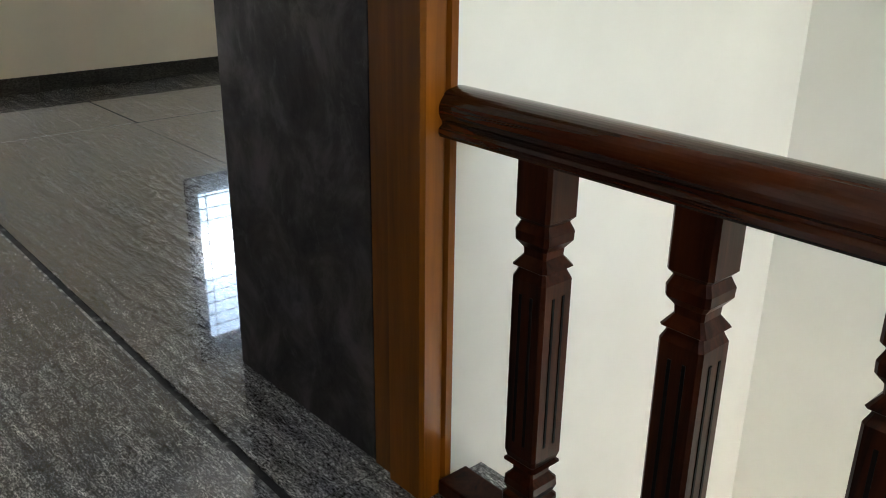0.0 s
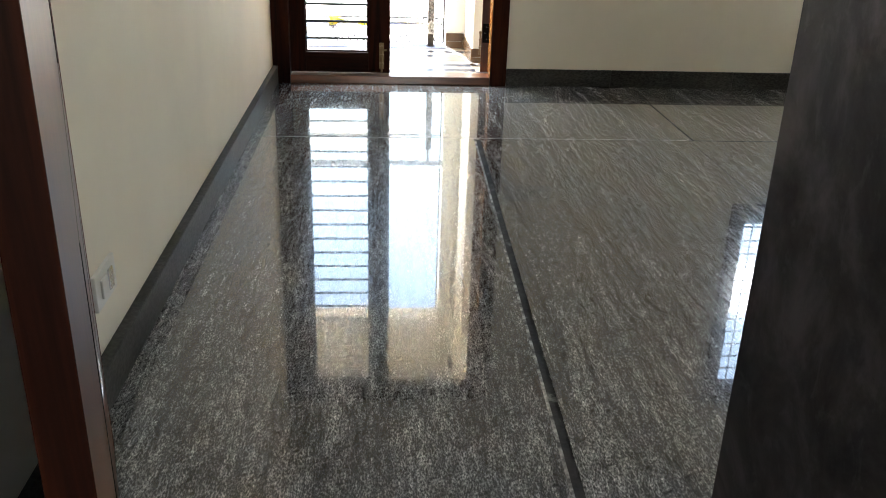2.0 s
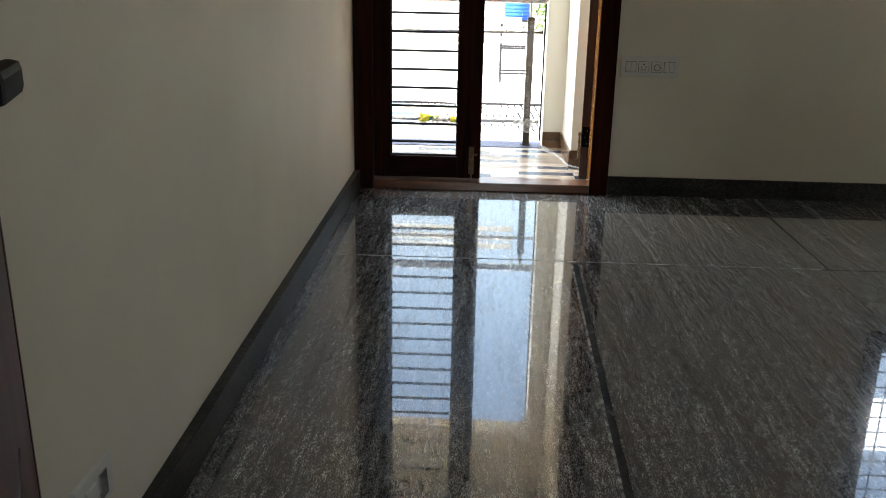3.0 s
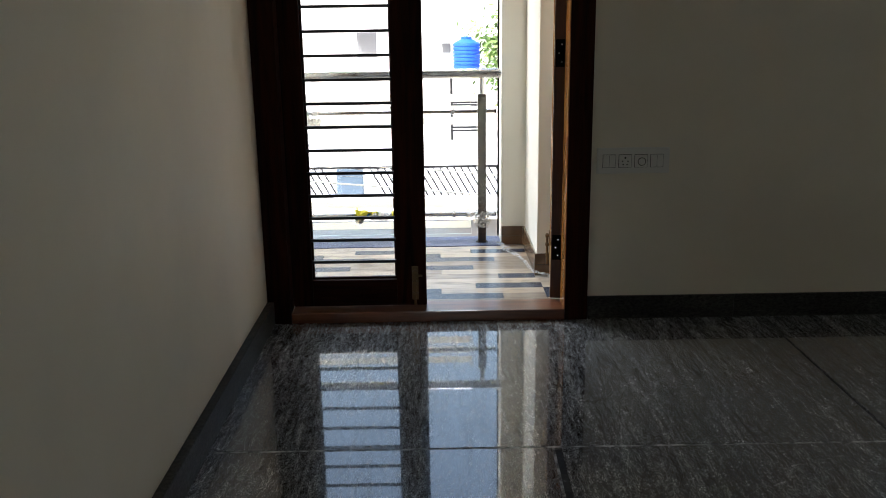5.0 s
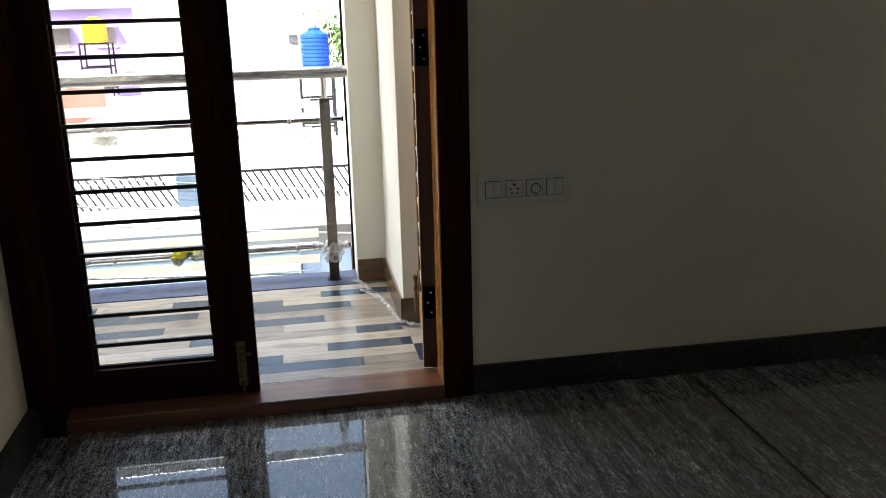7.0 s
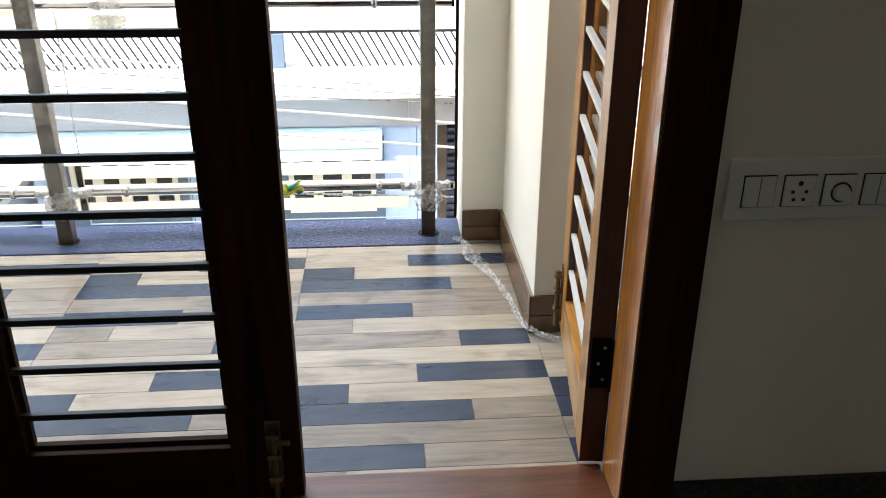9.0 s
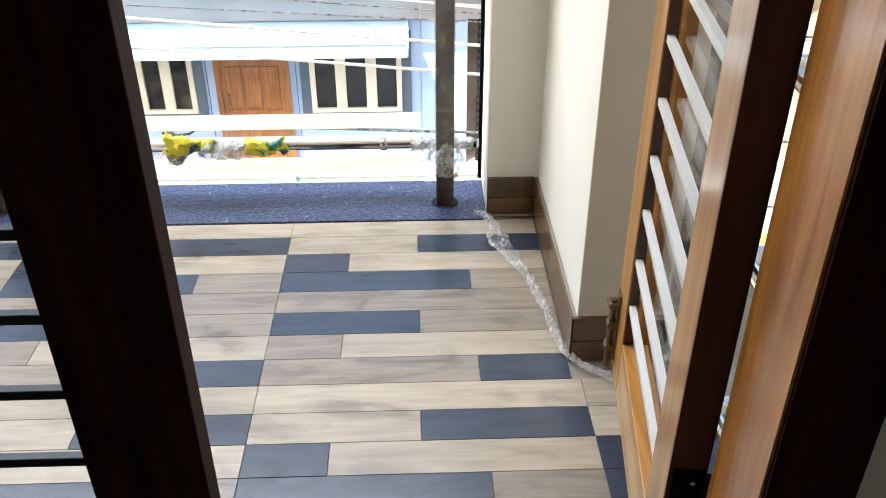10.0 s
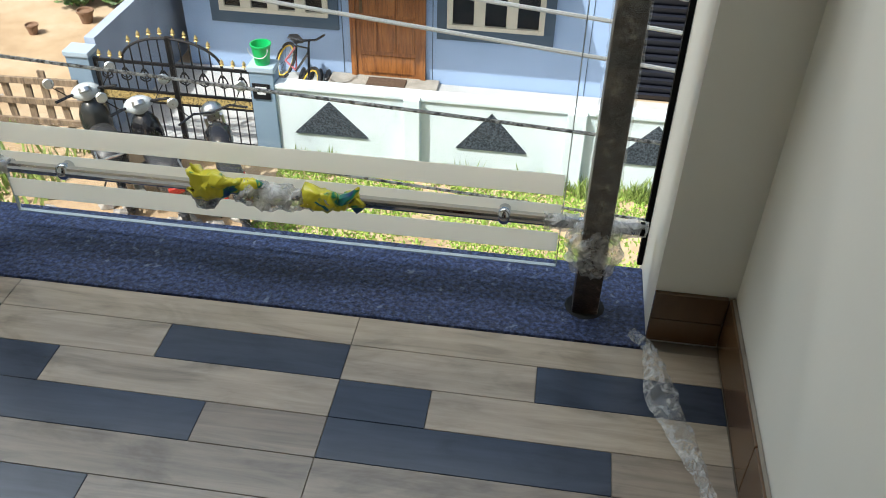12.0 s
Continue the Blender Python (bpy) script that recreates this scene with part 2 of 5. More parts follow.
# left entrance jamb, much darker than the teak right one
JAMB_DARK = wood("dark_left_jamb_wood", (0.004, 0.0012, 0.0006), (0.02, 0.0045, 0.0014), "z", 0.5, 0.0)
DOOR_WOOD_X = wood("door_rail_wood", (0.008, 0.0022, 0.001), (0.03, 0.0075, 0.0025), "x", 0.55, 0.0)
# leaf edge and rebates: red-brown stain and shade together in one colour
EDGE_WOOD = wood("shaded_leaf_edge_wood", (0.03, 0.008, 0.003), (0.095, 0.026, 0.008), "z", 0.4, 0.05)
# open leaf: the closed leaf's wood with daylight put into its colour
LEAF_WOOD_LIT = wood("daylit_leaf_wood", (0.38, 0.16, 0.026), (0.56, 0.275, 0.062), "z", 0.3, 0.35, 1.0, (0.62, 0.38, 0.16))
LEAF_WOOD_LIT_Y = wood("daylit_leaf_rail_wood", (0.38, 0.155, 0.026), (0.56, 0.265, 0.058), "y", 0.3, 0.35, 1.0, (0.62, 0.38, 0.16))
SILL_WOOD = wood("threshold_wood", (0.085, 0.026, 0.010), (0.2, 0.07, 0.03), "x", 0.3, 0.35)
LEAF_LAM = wood("room_door_laminate", (0.06, 0.014, 0.006), (0.12, 0.032, 0.012), "z", 0.3, 0.0, 0.6)
LEAF_LAM.node_tree.nodes["Principled BSDF"].inputs["Specular IOR Level"].default_value = 0.22
for dull in (JAMB_DARK, DOOR_WOOD, DOOR_WOOD_X, BALUSTER_WOOD):
    dull.node_tree.nodes["Principled BSDF"].inputs["Specular IOR Level"].default_value = 0.08
LAMINATE = laminate_stone()
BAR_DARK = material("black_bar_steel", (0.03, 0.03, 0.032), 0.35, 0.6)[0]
# bars of the open leaf: the sky's reflection is put in as white
BAR_SKYLIT = material("skylit_bar_steel", (0.72, 0.71, 0.68), 0.3)[0]
STEEL = metal("polished_steel", (0.58, 0.58, 0.59), 0.09)
BRASS = metal("antique_brass", (0.20, 0.14, 0.08), 0.35)
BLACK = material("black_metal", (0.005, 0.005, 0.005), 0.7, 0.0, 0.08)[0]
GLASS = glass()
# sheen of the railing glass edges, put in as a pale colour
GLASS_EDGE = material("glass_edge_sheen", (0.45, 0.5, 0.5), 0.35)[0]


def frosted():
    m = bpy.data.materials.new("frosted_band")
    m.use_nodes = True
    nt = m.node_tree
    nt.nodes.remove(nt.nodes["Principled BSDF"])
    di, tl, mx = nt.nodes.new("ShaderNodeBsdfDiffuse"), nt.nodes.new("ShaderNodeBsdfTranslucent"), nt.nodes.new("ShaderNodeMixShader")
    di.inputs["Color"].default_value = (0.9, 0.87, 0.79, 1)
    tl.inputs["Color"].default_value = (0.96, 0.94, 0.88, 1)
    mx.inputs["Fac"].default_value = 0.8
    nt.links.new(di.outputs[0], mx.inputs[1])
    nt.links.new(tl.outputs[0], mx.inputs[2])
    nt.links.new(mx.outputs[0], nt.nodes["Material Output"].inputs["Surface"])
    return m


FROST = frosted()
PLASTIC = paint("white_switch_plastic", (0.74, 0.73, 0.69), 0.3, 0.02, 60, 0.0)
DARK_GAP = material("dark_recess", (0.02, 0.02, 0.02), 0.7)[0]
FILM = film_plastic("packing_film", 0.94, patchy=0.24)
FILM_FLAT = film_plastic("loose_packing_film", 0.88, (0.8, 0.8, 0.79))
FILM_THICK = film_plastic("bunched_packing_film", 0.74, (0.76, 0.75, 0.72))
POST_WRAP = blotch("wrapped_post_surface", [(0.40, (0.018, 0.011, 0.006)), (0.56, (0.05, 0.034, 0.021)), (0.68, (0.22, 0.17, 0.12))], 34, 0.28, 0.5, 0.004, 9)
PLANK_L = plank_mat("pale_oak_plank", (0.39, 0.325, 0.25), 0.2)
PLANK_B = plank_mat("taupe_oak_plank", (0.25, 0.205, 0.16), 0.24)
PLANK_D = plank_mat("slate_blue_plank", (0.033, 0.043, 0.066), 0.2)
SKIRT_B = plank_mat("brown_skirting_plank", (0.115, 0.062, 0.028), 0.25)
GROUT = material("grout", (0.25, 0.22, 0.18), 0.9)[0]


# ---- mesh helpers ----
def mesh_object(name, bm, mat, smooth=False):
    me = bpy.data.meshes.new(name)
    bmesh.ops.recalc_face_normals(bm, faces=bm.faces)
    bm.to_mesh(me)
    bm.free()
    me.materials.append(mat)
    if smooth:
        for p in me.polygons:
            p.use_smooth = True
    return new(name, me)


def thing(name, at, label="", category="", group="", kind=""):
    ob = new(name)
    ob.location = at
    ob.empty_display_size = 0.1
    return tagged(ob, label, category, group, kind)


def origin(ob):
    p = Vector(ob.location)
    while ob.parent:
        ob = ob.parent
        p += Vector(ob.location)
    return p


def part(name, bm, mat, parent, label="", smooth=False):
    """Link a bmesh in world coordinates as one mesh under a thing or part."""
    o = origin(parent)
    for v in bm.verts:
        v.co -= o
    ob = mesh_object(name, bm, mat, smooth)
    ob.parent = parent
    if label:
        ob["label"] = label
    return ob


def whole(name, bm, mat, label="", category="", group="", kind="", smooth=False):
    return tagged(mesh_object(name, bm, mat, smooth), label, category, group, kind)


def box(x0, x1, y0, y1, z0, z1, bevel=0.0, bm=None, seg=2):
    own = bmesh.new()
    m = Matrix.LocRotScale(((x0 + x1) / 2, (y0 + y1) / 2, (z0 + z1) / 2), None, (abs(x1 - x0), abs(y1 - y0), abs(z1 - z0)))
    bmesh.ops.create_cube(own, size=1.0, matrix=m)
    if bevel:
        bmesh.ops.bevel(own, geom=own.edges[:], offset=bevel, segments=seg, affect="EDGES", profile=0.6)
    if bm is None:
        return own
    return merge(bm, own)


def merge(bm, own, m=None):
    vs = {v: bm.verts.new((m @ v.co) if m else v.co) for v in own.verts}
    for f in own.faces:
        try:
            bm.faces.new([vs[v] for v in f.verts])
        except ValueError:
            pass
    own.free()
    return bm


def turned(bm, m):
    bmesh.ops.transform(bm, matrix=m, verts=bm.verts)
    return bm


def rod(a, b, r, n=10, bm=None, r2=None):
    a, b = Vector(a), Vector(b)
    own = bmesh.new()
    turn = (b - a).to_track_quat("Z", "Y").to_matrix().to_4x4()
    bmesh.ops.create_cone(own, cap_ends=True, segments=n, radius1=r, radius2=r if r2 is None else r2, depth=(b - a).length,
                          matrix=Matrix.Translation((a + b) / 2) @ turn)
    return own if bm is None else merge(bm, own)


def tube(points, r, n=8, bm=None, closed=False):
    """A round tube through points; r may be a number or a function of the place along it."""
    bm = bm or bmesh.new()
    pts = [Vector(p) for p in points]
    rings = []
    for i, p in enumerate(pts):
        d = (pts[(i + 1) % len(pts)] - pts[i - 1]) if closed else (pts[min(i + 1, len(pts) - 1)] - pts[max(i - 1, 0)])
        d.normalize()
        up = Vector((0, 0, 1)) if abs(d.z) < 0.9 else Vector((1, 0, 0))
        s = d.cross(up).normalized()
        u = s.cross(d)
        rr = r(i / max(1, len(pts) - 1)) if callable(r) else r
        rings.append([bm.verts.new(p + (s * math.cos(2 * math.pi * k / n) + u * math.sin(2 * math.pi * k / n)) * rr) for k in range(n)])
    for i in range(len(rings) if closed else len(rings) - 1):
        a, b = rings[i], rings[(i + 1) % len(rings)]
        for k in range(n):
            bm.faces.new((a[k], a[(k + 1) % n], b[(k + 1) % n], b[k]))
    if not closed:
        bm.faces.new(rings[0])
        bm.faces.new(rings[-1][::-1])
    return bm


def lathe(profile, at, n=20, square=False, bm=None):
    """Turn a profile of (radius, height) round the vertical; square: a four-sided turning."""
    bm = bm or bmesh.new()
    at = Vector(at)
    rings = []
    for r, h in profile:
        ring = []
        if square:
            c = r * 0.16
            for sx, sy in ((1, 1), (-1, 1), (-1, -1), (1, -1)):
                ends = [(sx * r, sy * (r - c)), (sx * (r - c), sy * r)]
                if sx * sy < 0:
                    ends.reverse()
                ring += [bm.verts.new(at + Vector((x, y, h))) for x, y in ends]
        else:
            ring = [bm.verts.new(at + Vector((r * math.cos(2 * math.pi * k / n), r * math.sin(2 * math.pi * k / n), h))) for k in range(n)]
        rings.append(ring)
    for a, b in zip(rings, rings[1:]):
        for k in range(len(a)):
            bm.faces.new((a[k], a[(k + 1) % len(a)], b[(k + 1) % len(a)], b[k]))
    bm.faces.new(rings[0][::-1])
    bm.faces.new(rings[-1])
    return bm


def crumple(bm, amount, scale, seed=0.0):
    for v in bm.verts:
        n = noise.noise_vector(v.co * scale + Vector((seed, seed * 2, 0)))
        v.co += n * amount
    return bm


def prism(points, axis, a, b):
    """A polygon given in the two other axes, drawn out along an axis from a to b."""
    bm = bmesh.new()
    def put(p, d):
        q = list(p)
        q.insert("xyz".index(axis), d)
        return bm.verts.new(q)
    lo, hi = [put(p, a) for p in points], [put(p, b) for p in points]
    bm.faces.new(lo[::-1])
    bm.faces.new(hi)
    for i in range(len(lo)):
        j = (i + 1) % len(lo)
        bm.faces.new((lo[i], lo[j], hi[j], hi[i]))
    return bm


# ---- the room's shell ----
XW, XE = -0.21, 4.4          # west and east walls of the room
YN, YS = 5.735, 1.30         # north wall (balcony side) and south wall (entrance)
TOP = 2.85
BALC = -0.037                # balcony floor level


def structure(name, bm, mat, label="", category=""):
    return whole(name, bm, mat, label, category, kind="structure")


structure("wall_west", box(XW - 0.15, XW, 1.30, YN + 0.23, -0.12, TOP), WALL, "plain cream painted plaster wall", "wall")
structure("wall_east", box(XE, XE + 0.15, 1.30, YN + 0.23, -0.12, TOP), WALL, "plain cream painted plaster wall", "wall")

# north wall with the balcony door and the window
DX0, DX1, DTOP = -0.21, 1.14, 2.16
WX0, WX1, WZ0, WZ1 = 2.636, 4.16, 0.735, 2.22
bm = bmesh.new()
box(XW - 0.15, DX1, YN, YN + 0.23, DTOP, TOP, bm=bm)
box(DX1, WX0, YN, YN + 0.23, -0.12, TOP, bm=bm)
box(WX0, WX1, YN, YN + 0.23, -0.12, WZ0, bm=bm)
box(WX0, WX1, YN, YN + 0.23, WZ1, TOP, bm=bm)
box(WX1, XE, YN, YN + 0.23, -0.12, TOP, bm=bm)
structure("wall_north", bm, WALL, "cream painted wall pierced by balcony door and window", "wall")

# south wall with the entrance
EX0, EX1, ETOP = -0.01, 1.037, 2.16
bm = bmesh.new()
box(-1.3, EX0, 1.155, 1.30, -0.12, TOP, bm=bm)
box(EX0, EX1, 1.155, 1.30, ETOP, TOP, bm=bm)
box(EX1, XE + 0.15, 1.182, 1.30, -3.2, TOP, bm=bm)
structure("wall_south", bm, STAIR_WALL, "off-white painted wall beside the stair well", "wall")

structure("ceiling", box(XW - 0.15, XE + 0.15, 1.30, YN + 0.23, TOP, TOP + 0.14), CEIL, "plain white ceiling", "ceiling")
structure("ceiling_landing", box(-1.3, 2.5, -1.85, 1.30, TOP + 0.005, TOP + 0.14), CEIL, "plain white landing ceiling", "ceiling")
structure("wall_landing_west", box(-1.3, -1.15, -1.7, 1.155, -0.12, TOP), STAIR_WALL, "off-white painted landing wall", "wall")
structure("wall_stair_east", box(2.32, 2.47, -1.7, 1.182, -3.2, TOP), STAIR_WALL, "off-white painted wall of the stair well", "wall")
# south wall, unseen; its opening is added to let light into the stair
bm = bmesh.new()
box(-1.3, 0.2, -1.85, -1.7, -3.2, TOP, bm=bm)
box(1.8, 2.47, -1.85, -1.7, -3.2, TOP, bm=bm)
box(0.2, 1.8, -1.85, -1.7, -3.2, 1.3, bm=bm)
box(0.2, 1.8, -1.85, -1.7, 2.2, TOP, bm=bm)
structure("wall_stair_south", bm, STAIR_WALL, "off-white painted wall with an added, unseen light opening", "wall")
structure("stair_floor_below", box(1.17, 2.32, -1.7, 1.182, -3.2, -3.1), STAIR_WALL, "pale floor at the foot of the stair well", "floor")
structure("wall_stair_west", box(1.02, 1.17, -1.7, 1.182, -3.1, -0.121), STAIR_WALL, "off-white painted wall below the landing", "wall")

# floor: a bed with slabs of polished granite on it
floor = structure("floor", box(XW, XE, 1.30, YN, -0.12, -0.006), JOINT, "polished grey granite slab floor with rough joints", "floor")
landing = structure("floor_landing", box(-1.15, 1.17, -1.7, 1.30, -0.12, -0.006), JOINT, "polished grey granite landing floor", "floor")


def slab(x0, x1, y0, y1, parent, g=0.004):
    part("slab", box(x0 + g, x1 - g, y0 + g, y1 - g, -0.0055, 0.0, 0.0015, seg=1), FLOOR, parent)


def skew_slab(pts, parent):
    bm = prism(pts, "z", -0.0055, 0.0)
    part("slab", bm, FLOOR, parent)


JX0, JX1 = 0.79, 0.862       # the long joint runs a little askew
JY = 4.59
skew_slab([(XW, 1.305), (JX0 - 0.013, 1.305), (JX1 - 0.012, JY - 0.008), (XW, JY - 0.008)], floor)
skew_slab([(JX0 + 0.009, 1.305), (1.86, 1.305), (1.866, JY - 0.008), (JX1 + 0.009, JY - 0.008)], floor)
slab(XW, 1.885, JY, YN, floor, 0.003)
CHIP = blotch("chipped_slab_edge", [(0.42, (0.03, 0.03, 0.03)), (0.5, (0.16, 0.16, 0.155)), (0.62, (0.42, 0.42, 0.40))], 26, 0.55, 0.5, 0.003, 7)
part("chipped_edge", prism([(JX0 - 0.02, 1.305), (JX0 - 0.0125, 1.305), (JX1 - 0.0115, JY - 0.008), (JX1 - 0.02, JY - 0.008)], "z", -0.005, 0.0004), CHIP, floor, "pale chipped edge of the slab")
part("joint_filler", box(XW + 0.03, 1.885, JY - 0.0079, JY + 0.0029, -0.0058, -0.0004), CHIP, floor, "pale crumbly filler in the joint")
slab(1.885, 3.1, JY - 0.01, YN, floor, 0.006)
slab(1.866, 3.1, 1.305, JY - 0.012, floor, 0.0015)
slab(3.1, XE, 1.305, YN, floor, 0.003)
slab(-1.15, 0.55, -1.7, 1.30, landing, 0.002)
slab(0.55, 1.17, -1.7, 1.30, landing, 0.002)

# skirtings of dark granite
bm = box(XW, XW + 0.03, 1.33, YN - 0.02, 0.0, 0.1, 0.004)
structure("baseboard_west", bm, SKIRT, "dark grey granite skirting along the wall", "baseboard")
base_n = structure("baseboard_north", box(DX1 + 0.002, XE, YN - 0.004, YN, 0.0, 0.098), DARK_GAP, "dark grey granite skirting below the switches", "baseboard")
x = DX1 + 0.003
for w in (0.62, 0.74, 0.66, 0.7, 0.55):
    if x < XE:
        part("skirting_piece", box(x, min(x + w - 0.002, XE), YN - 0.016, YN - 0.004, 0.0, 0.1, 0.0015, seg=1), SKIRT, base_n)
    x += w
structure("baseboard_landing", box(1.056, 1.12, 1.168, 1.18, 0.0, 0.012), SKIRT, "grey granite strip at the wall's foot", "baseboard")


# ---- entrance ----
def entrance_frame():
    t = tagged(thing("door_frame", (0.5, 1.2, 0)), "varnished honey-brown teak frame of the entrance", "door frame", kind="structure")
    # right jamb with a rebate and a rounded nose
    pts = [(0.984, 1.172), (0.990, 1.163), (1.030, 1.163), (1.034, 1.172), (1.041, 1.172), (1.045, 1.163), (1.060, 1.163), (1.065, 1.168), (1.065, 1.18), (1.036, 1.1805), (1.036, 1.326), (0.996, 1.326), (0.996, 1.262), (0.984, 1.262)]
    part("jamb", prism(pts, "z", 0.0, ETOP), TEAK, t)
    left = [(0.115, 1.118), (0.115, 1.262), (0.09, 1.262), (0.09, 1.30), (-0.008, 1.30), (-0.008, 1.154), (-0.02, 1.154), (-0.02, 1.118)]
    part("jamb", prism(left, "z", 0.0, ETOP), JAMB_DARK, t, "near-black left jamb")
    part("head", box(0.117, 0.96, 1.12, 1.29, 2.08, ETOP - 0.002, 0.004), TEAK, t)
    return t


entrance_frame()


def room_door():
    """The entrance leaf, swung in against the west wall."""
    hinge, free = Vector((0.138, 1.338, 0)), Vector((-0.148, 2.19, 0))
    d = (free - hinge)
    w = d.length
    m = Matrix.Translation(hinge) @ Matrix.Rotation(math.atan2(d.y, d.x), 4, "Z")
    t = tagged(thing("door_1", (0.05, 1.35, 0)), "brown laminate entrance door standing open against the wall", "door", kind="structure")
    part("leaf", turned(box(0, w, -0.02, 0.02, 0.008, 2.07, 0.002), m), LEAF_LAM, t)
    part("lipping", turned(box(-0.006, 0.0, -0.021, 0.021, 0.008, 2.07, 0.001), m), DOOR_WOOD, t, "dark brown edge lipping")
    part("lipping", turned(box(w, w + 0.006, -0.021, 0.021, 0.008, 2.07, 0.001), m), LEAF_LAM, t)
    # inlaid strips in a zigzag on the face towards the room
    def strip(a, b, mat):
        a, b = Vector(a), Vector(b)
        n = (b - a).normalized()
        bm = box(0, (b - a).length, -0.0008, 0.0008, -0.0035, 0.0035)
        turn = Matrix.Rotation(-math.atan2(n.y, n.x), 4, "Y")
        part("inlay", turned(bm, m @ Matrix.Translation((a.x, -0.0205, a.y)) @ turn), mat, t, "thin steel inlay strip")
    e = w - 0.075
    strip((e, 2.07), (e, 0.81), DARK_GAP)
    strip((e, 0.81), (e - 0.24, 0.59), STEEL)
    strip((e, 0.56), (e - 0.15, 0.27), STEEL)
    strip((e - 0.24, 0.59), (e - 0.24, 0.02), DARK_GAP)
    strip((e, 1.32), (e - 0.24, 1.1), STEEL)
    # lever handle
    plate = part("handle", turned(box(w - 0.10, w - 0.05, -0.028, -0.0205, 0.93, 1.09, 0.003), m), BLACK, t, "black lever handle")
    part("lever", turned(box(w - 0.175, w - 0.05, -0.078, -0.052, 0.997, 1.035, 0.01), m), BLACK, plate)
    part("neck", turned(rod((w - 0.075, -0.06, 1.011), (w - 0.075, -0.026, 1.011), 0.011), m), BLACK, plate)
    for z in (0.28, 1.03, 1.85):
        part("hinge", rod((0.118, 1.318, z - 0.05), (0.118, 1.318, z + 0.05), 0.009), BLACK, t, "black butt hinge")
    return t


room_door()


# ---- stair balustrade on the landing ----
def stair_rail():
    t = thing("stair_handrail", (1.08, 0.3, 0.0), "glossy dark brown rounded timber handrail of the stair", "handrail")
    arc = [(0.046 * math.cos(radians(q)), 0.782 + 0.036 * math.sin(radians(q))) for q in range(212, -33, -8)]
    prof = [(-0.043, 0.736), (-0.046, 0.741), (-0.046, 0.75), (-0.038, 0.757)] + arc + [(0.038, 0.757), (0.046, 0.75), (0.046, 0.741), (0.043, 0.736)]
    bm = prism([(1.064 + a, z) for a, z in prof], "y", -1.5, 1.166)
    part("rail", bm, TEAK_Y, t)
    part("base_rail", box(1.025, 1.10, -1.5, 1.16, 0.0, 0.035, 0.004), BALUSTER_WOOD, t)
    return t


stair_rail()


def baluster(y):
    t = thing("baluster", (1.062, y, 0.035), "dark brown square-turned wooden baluster under the handrail", "baluster", "stair balusters")
    h = 0.037
    low = [(h, 0.035), (h, 0.105), (h * 0.82, 0.112), (h * 0.98, 0.128), (h * 0.95, 0.142), (h * 0.66, 0.155), (h * 0.66, 0.166), (h * 1.02, 0.178), (h * 0.80, 0.182), (h * 0.9, 0.187), (h, 0.2)]
    up = [(h, 0.535), (h * 0.86, 0.546), (h * 0.8, 0.552), (h * 1.02, 0.557), (h * 0.66, 0.575), (h * 0.68, 0.588), (h * 0.97, 0.602), (h * 0.99, 0.618), (h * 0.8, 0.634), (h, 0.642), (h, 0.736)]
    shaft = part("shaft", lathe(low + up, (1.062, y, 0), square=True), BALUSTER_WOOD, t)
    # flutes are raised black strips, the recess shade put into their colour
    for s in (-1, 1):
        for o in (-0.012, 0.012):
            part("flute", box(1.062 + s * (h + 0.0006) - 0.0008, 1.062 + s * (h + 0.0006) + 0.0008, y + o - 0.003, y + o + 0.003, 0.225, 0.51, 0.0004, seg=1), BLACK, shaft, "black strip for the shade in a carved flute")
        for o in (-0.012, 0.012):
            part("flute", box(1.062 + o - 0.003, 1.062 + o + 0.003, y + s * (h + 0.0006) - 0.0008, y + s * (h + 0.0006) + 0.0008, 0.225, 0.51, 0.0004, seg=1), BLACK, shaft, "black strip for the shade in a carved flute")
    return t


first = baluster(0.953)
first.location.x += 0.002
for k in range(1, 8):
    copy_thing(first, Matrix.Translation((1.064, 0.953 - 0.289 * k, 0.035)))


# ---- wardrobe behind the entrance ----
def wardrobe():
    t = thing("wardrobe", (1.9, 1.6, 0), "tall wardrobe with a dark stone-look laminate side panel", "wardrobe")
    part("side_panel", box(0.998, 1.018, 1.332, 1.89, 0.002, 2.3, 0.0015), LAMINATE, t, "dark cloudy grey stone-look laminate")
    part("body", box(1.018, 2.75, 1.332, 1.868, 0.0, 2.3), LAMINATE, t)
    for k in range(3):
        x = 1.02 + k * 0.577
        door = part("door", box(x, x + 0.573, 1.869, 1.889, 0.06, 2.29, 0.002), LAMINATE, t)
        part("handle", box(x + 0.52, x + 0.535, 1.889, 1.91, 0.95, 1.25, 0.004), STEEL, door)
    return t


wardrobe()


# ---- balcony door ----
YF = 5.716


